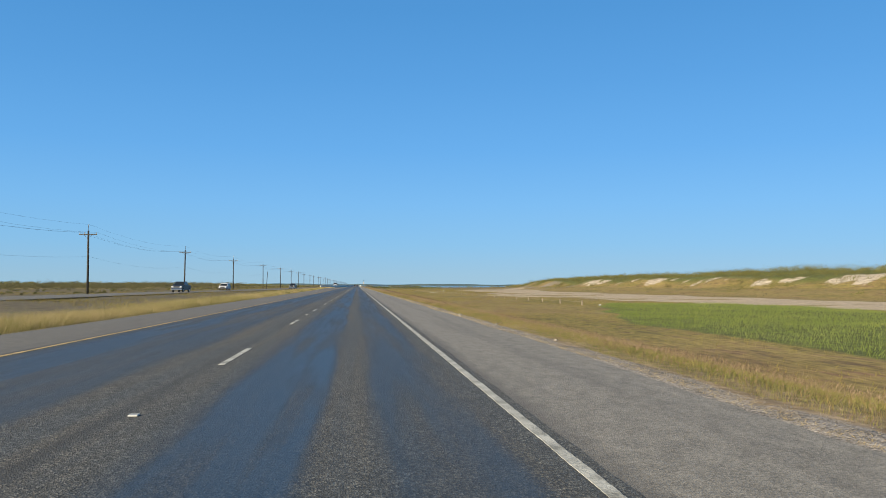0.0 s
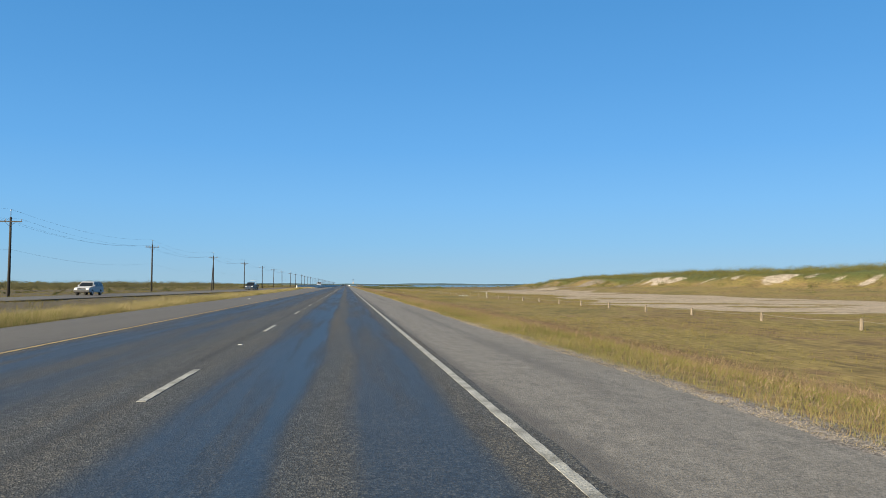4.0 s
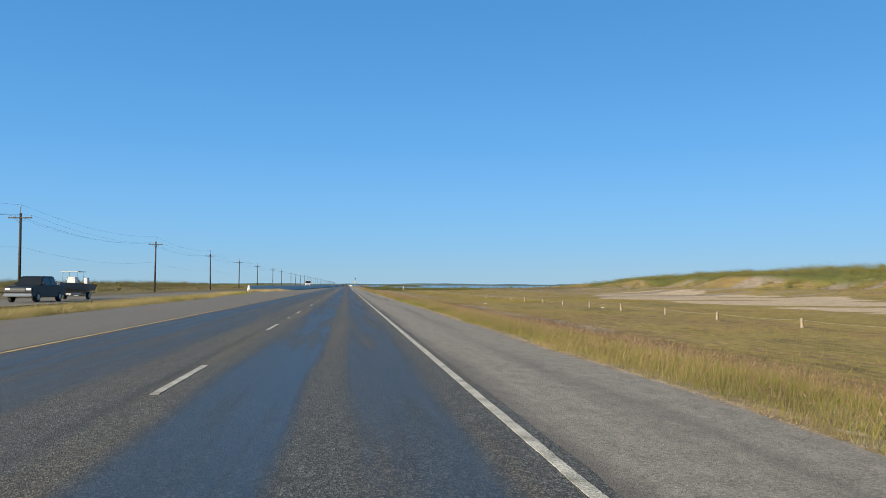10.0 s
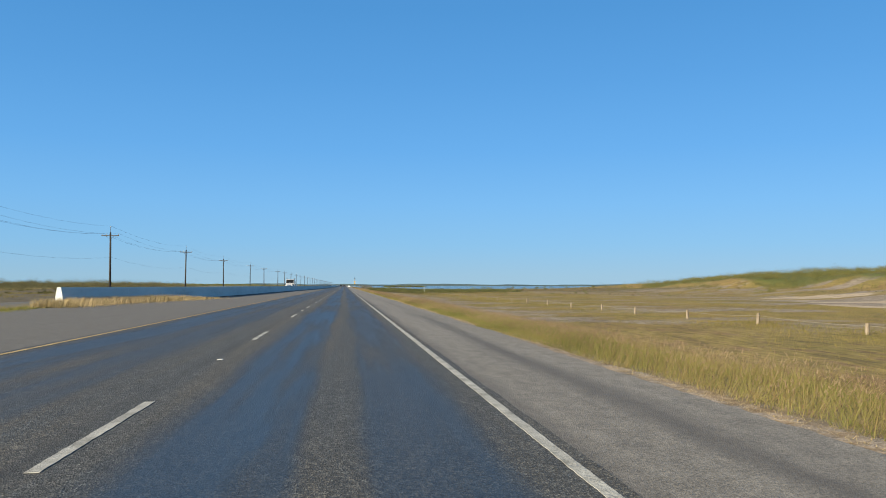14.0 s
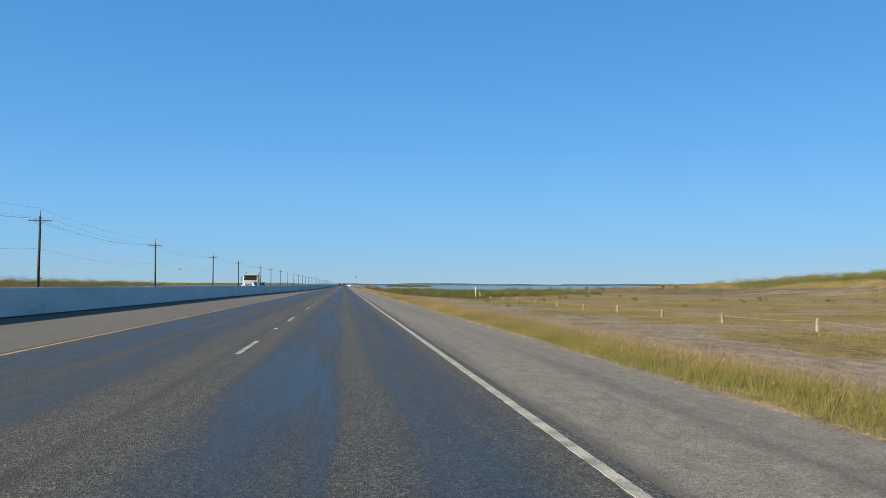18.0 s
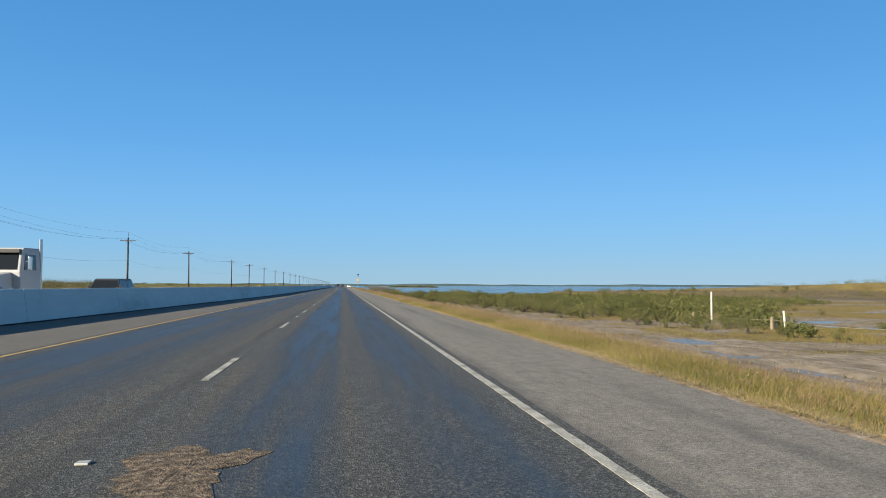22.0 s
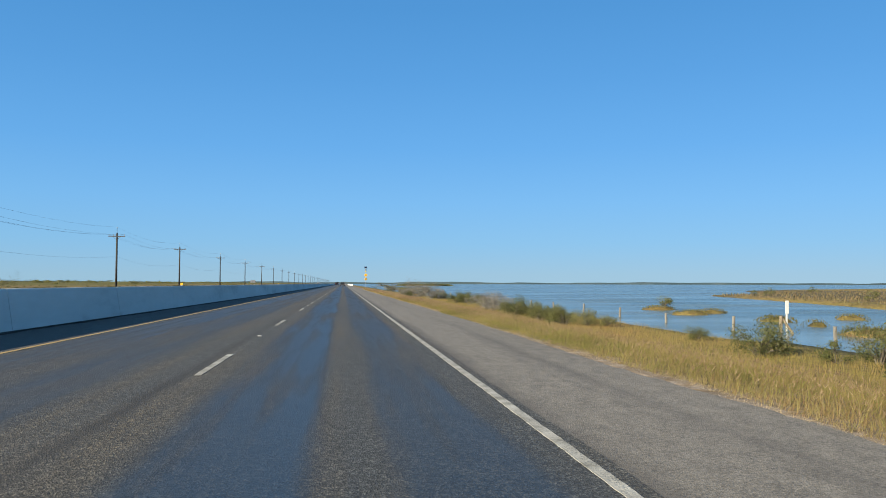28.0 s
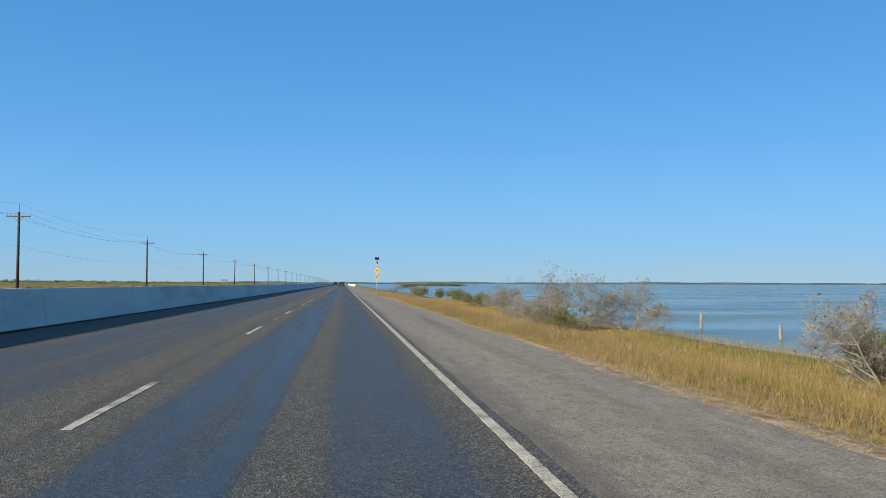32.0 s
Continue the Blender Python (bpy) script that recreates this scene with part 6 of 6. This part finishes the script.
tagged(ahead, "silver car far off on the opposite carriageway", "car")

# boat on its trailer
M_gel = plain("white_gelcoat", (0.30, 0.31, 0.32), 0.4)
M_hull = plain("grey_hull", (0.10, 0.11, 0.12), 0.35)
e = new("boat")
bm = bmesh.new()
secs = []
for q in range(9):
    u = q / 8
    yy = -2.9 + 5.8 * u
    wide = 1.05 * min(1.0, (u * 1.9 + 0.02)) ** 0.6
    keel = 0.55 + 0.45 * max(0, 1 - u * 2.4) ** 2
    rail_z = 1.32 + 0.18 * (1 - u)
    secs.append([bm.verts.new(p) for p in ((-wide, yy, rail_z), (-wide * 0.86, yy, keel + 0.32), (0, yy, keel), (wide * 0.86, yy, keel + 0.32), (wide, yy, rail_z), (wide * 0.85, yy, rail_z - 0.05), (0, yy, rail_z - 0.28), (-wide * 0.85, yy, rail_z - 0.05))])
for a, b in zip(secs, secs[1:]):
    for i in range(8):
        bm.faces.new((a[i], a[(i + 1) % 8], b[(i + 1) % 8], b[i]))
bm.faces.new(secs[0])
bm.faces.new(secs[-1][::-1])
bmesh.ops.recalc_face_normals(bm, faces=bm.faces)
part("hull", bm, M_hull, e, smooth=False)
part("console", prism([(-0.5, 1.1), (-0.35, 2.0), (0.3, 2.0), (0.45, 1.1)], 0.42, 0.06, 0.04), M_gel, e)
part("canopy", box(bmesh.new(), -0.75, 0.75, -0.8, 0.9, 2.42, 2.48, 0.02), M_gel, e)
for sx in (-0.6, 0.6):
    for sy in (-0.6, 0.7):
        part("canopy_leg", rod(bmesh.new(), (sx * 1.05, sy * 1.1, 1.2), (sx, sy, 2.43), 0.022, n=7), M_chrome, e)
out = part("outboard_motor", prism([(2.85, 0.9), (2.9, 1.9), (3.35, 1.95), (3.45, 1.45), (3.2, 1.2), (3.15, 0.55), (2.98, 0.5)], 0.2, 0.05, 0.05), M_gel, e)
part("propeller_leg", box(bmesh.new(), -0.05, 0.05, 2.98, 3.2, 0.35, 0.9, 0.02), M_trim, out)
e.matrix_basis = pose(-25.5, 296.0, -0.12, 0, 0, -3)
tagged(e, "grey fishing boat with a white console and canopy on a trailer", "boat")
e = new("boat_trailer")
for s in (-0.7, 0.7):
    part("rail", box(bmesh.new(), s - 0.05, s + 0.05, -2.2, 2.7, 0.42, 0.55, 0.01), M_steel, e)
    wheel(e, s * 1.45, 0.9, 0.33, 0.2)
    part("mudguard", box(bmesh.new(), s * 1.45 - 0.13, s * 1.45 + 0.13, 0.4, 1.4, 0.72, 0.76, 0.015), M_steel, e)
part("drawbar", rod(bmesh.new(), (0, -2.2, 0.48), (0, -4.6, 0.52), 0.05, n=8), M_steel, e)
part("axle", rod(bmesh.new(), (-1.0, 0.9, 0.33), (1.0, 0.9, 0.33), 0.04, n=8), M_steel, e)
for yy in (-2.1, -0.4, 1.2, 2.6):
    part("cross_member", box(bmesh.new(), -0.75, 0.75, yy - 0.04, yy + 0.04, 0.44, 0.54, 0.008), M_steel, e)
e.matrix_basis = pose(-25.5, 296.0, -0.12, 0, 0, -3)
tagged(e, "galvanised boat trailer behind a black pickup truck", "trailer")

# white tractor unit
WHITE = paint("white_paint", (0.30, 0.30, 0.31))
e = new("tractor_unit")
part("hood", prism([(-3.3, 0.75), (-3.35, 1.35), (-3.15, 1.62), (-1.2, 1.85), (-1.2, 0.75)], 0.95, 0.16, 0.06), WHITE, e)
cab_p = part("cab", prism([(-1.25, 0.85), (-1.25, 1.85), (-0.95, 2.75), (-0.7, 2.9), (0.75, 2.92), (0.8, 0.85)], 1.18, 0.12, 0.05), WHITE, e)
quad_pane(cab_p, "windscreen", [(-1.0, -1.22, 1.95), (1.0, -1.22, 1.95), (0.96, -0.98, 2.66), (-0.96, -0.98, 2.66)], M_glass, (0, -0.95, 0.3))
for s in (-1, 1):
    quad_pane(cab_p, "side_window", [(s * 1.13, -0.85, 1.95), (s * 1.13, 0.3, 1.95), (s * 1.085, 0.3, 2.6), (s * 1.085, -0.7, 2.6)], M_glass, (s, 0, 0.1))
    part("exhaust_stack", rod(bmesh.new(), (s * 1.02, 0.98, 0.8), (s * 1.02, 0.98, 3.35), 0.085, n=12), M_chrome, e)
    part("mirror", box(bmesh.new(), s * 1.42 - 0.07, s * 1.42 + 0.07, -1.05, -0.93, 1.95, 2.5, 0.02), M_chrome, e)
    part("mirror_arm", rod(bmesh.new(), (s * 1.15, -0.9, 2.3), (s * 1.4, -0.98, 2.3), 0.02, n=6), M_chrome, e)
    part("fender", prism([(-3.25, 0.55), (-3.2, 1.0), (-2.8, 1.22), (-2.2, 1.2), (-1.85, 0.85), (-1.85, 0.55)], 0.16, 0.0, 0.04), WHITE, e).location = (s * 1.0, 0, 0)
    part("fuel_tank", rod(bmesh.new(), (s * 0.95, -0.9, 0.75), (s * 0.95, 0.7, 0.75), 0.32, n=18), M_chrome, e)
    part("headlight", box(bmesh.new(), s * 0.86 - 0.16, s * 0.86 + 0.16, -3.42, -3.2, 0.98, 1.2, 0.02), M_lamp, e)
    wheel(e, s * 1.02, -2.5, 0.5, 0.3)
    for yy in (2.3, 3.6):
        wheel(e, s * 0.95, yy, 0.5, 0.55)
    part("frame_rail", box(bmesh.new(), s * 0.42 - 0.05, s * 0.42 + 0.05, -3.0, 4.4, 0.75, 1.0, 0.01), M_trim, e)
part("grille", box(bmesh.new(), -0.5, 0.5, -3.40, -3.28, 0.85, 1.5, 0.03), M_chrome, e)
part("front_bumper", box(bmesh.new(), -1.15, 1.15, -3.55, -3.3, 0.42, 0.78, 0.04), M_chrome, e)
part("sun_visor", box(bmesh.new(), -1.05, 1.05, -1.16, -0.92, 2.66, 2.82, 0.02), M_trim, e)
part("fifth_wheel", rod(bmesh.new(), (0, 2.9, 1.0), (0, 2.9, 1.15), 0.45, n=20), M_trim, e)
part("deck", box(bmesh.new(), -0.95, 0.95, 1.15, 4.4, 1.02, 1.1, 0.01), M_trim, e)
e.matrix_basis = pose(-16.3, 527.0, -0.12, 0, 0, -2)
tagged(e, "white day-cab tractor unit with twin exhaust stacks on the opposite carriageway", "truck")
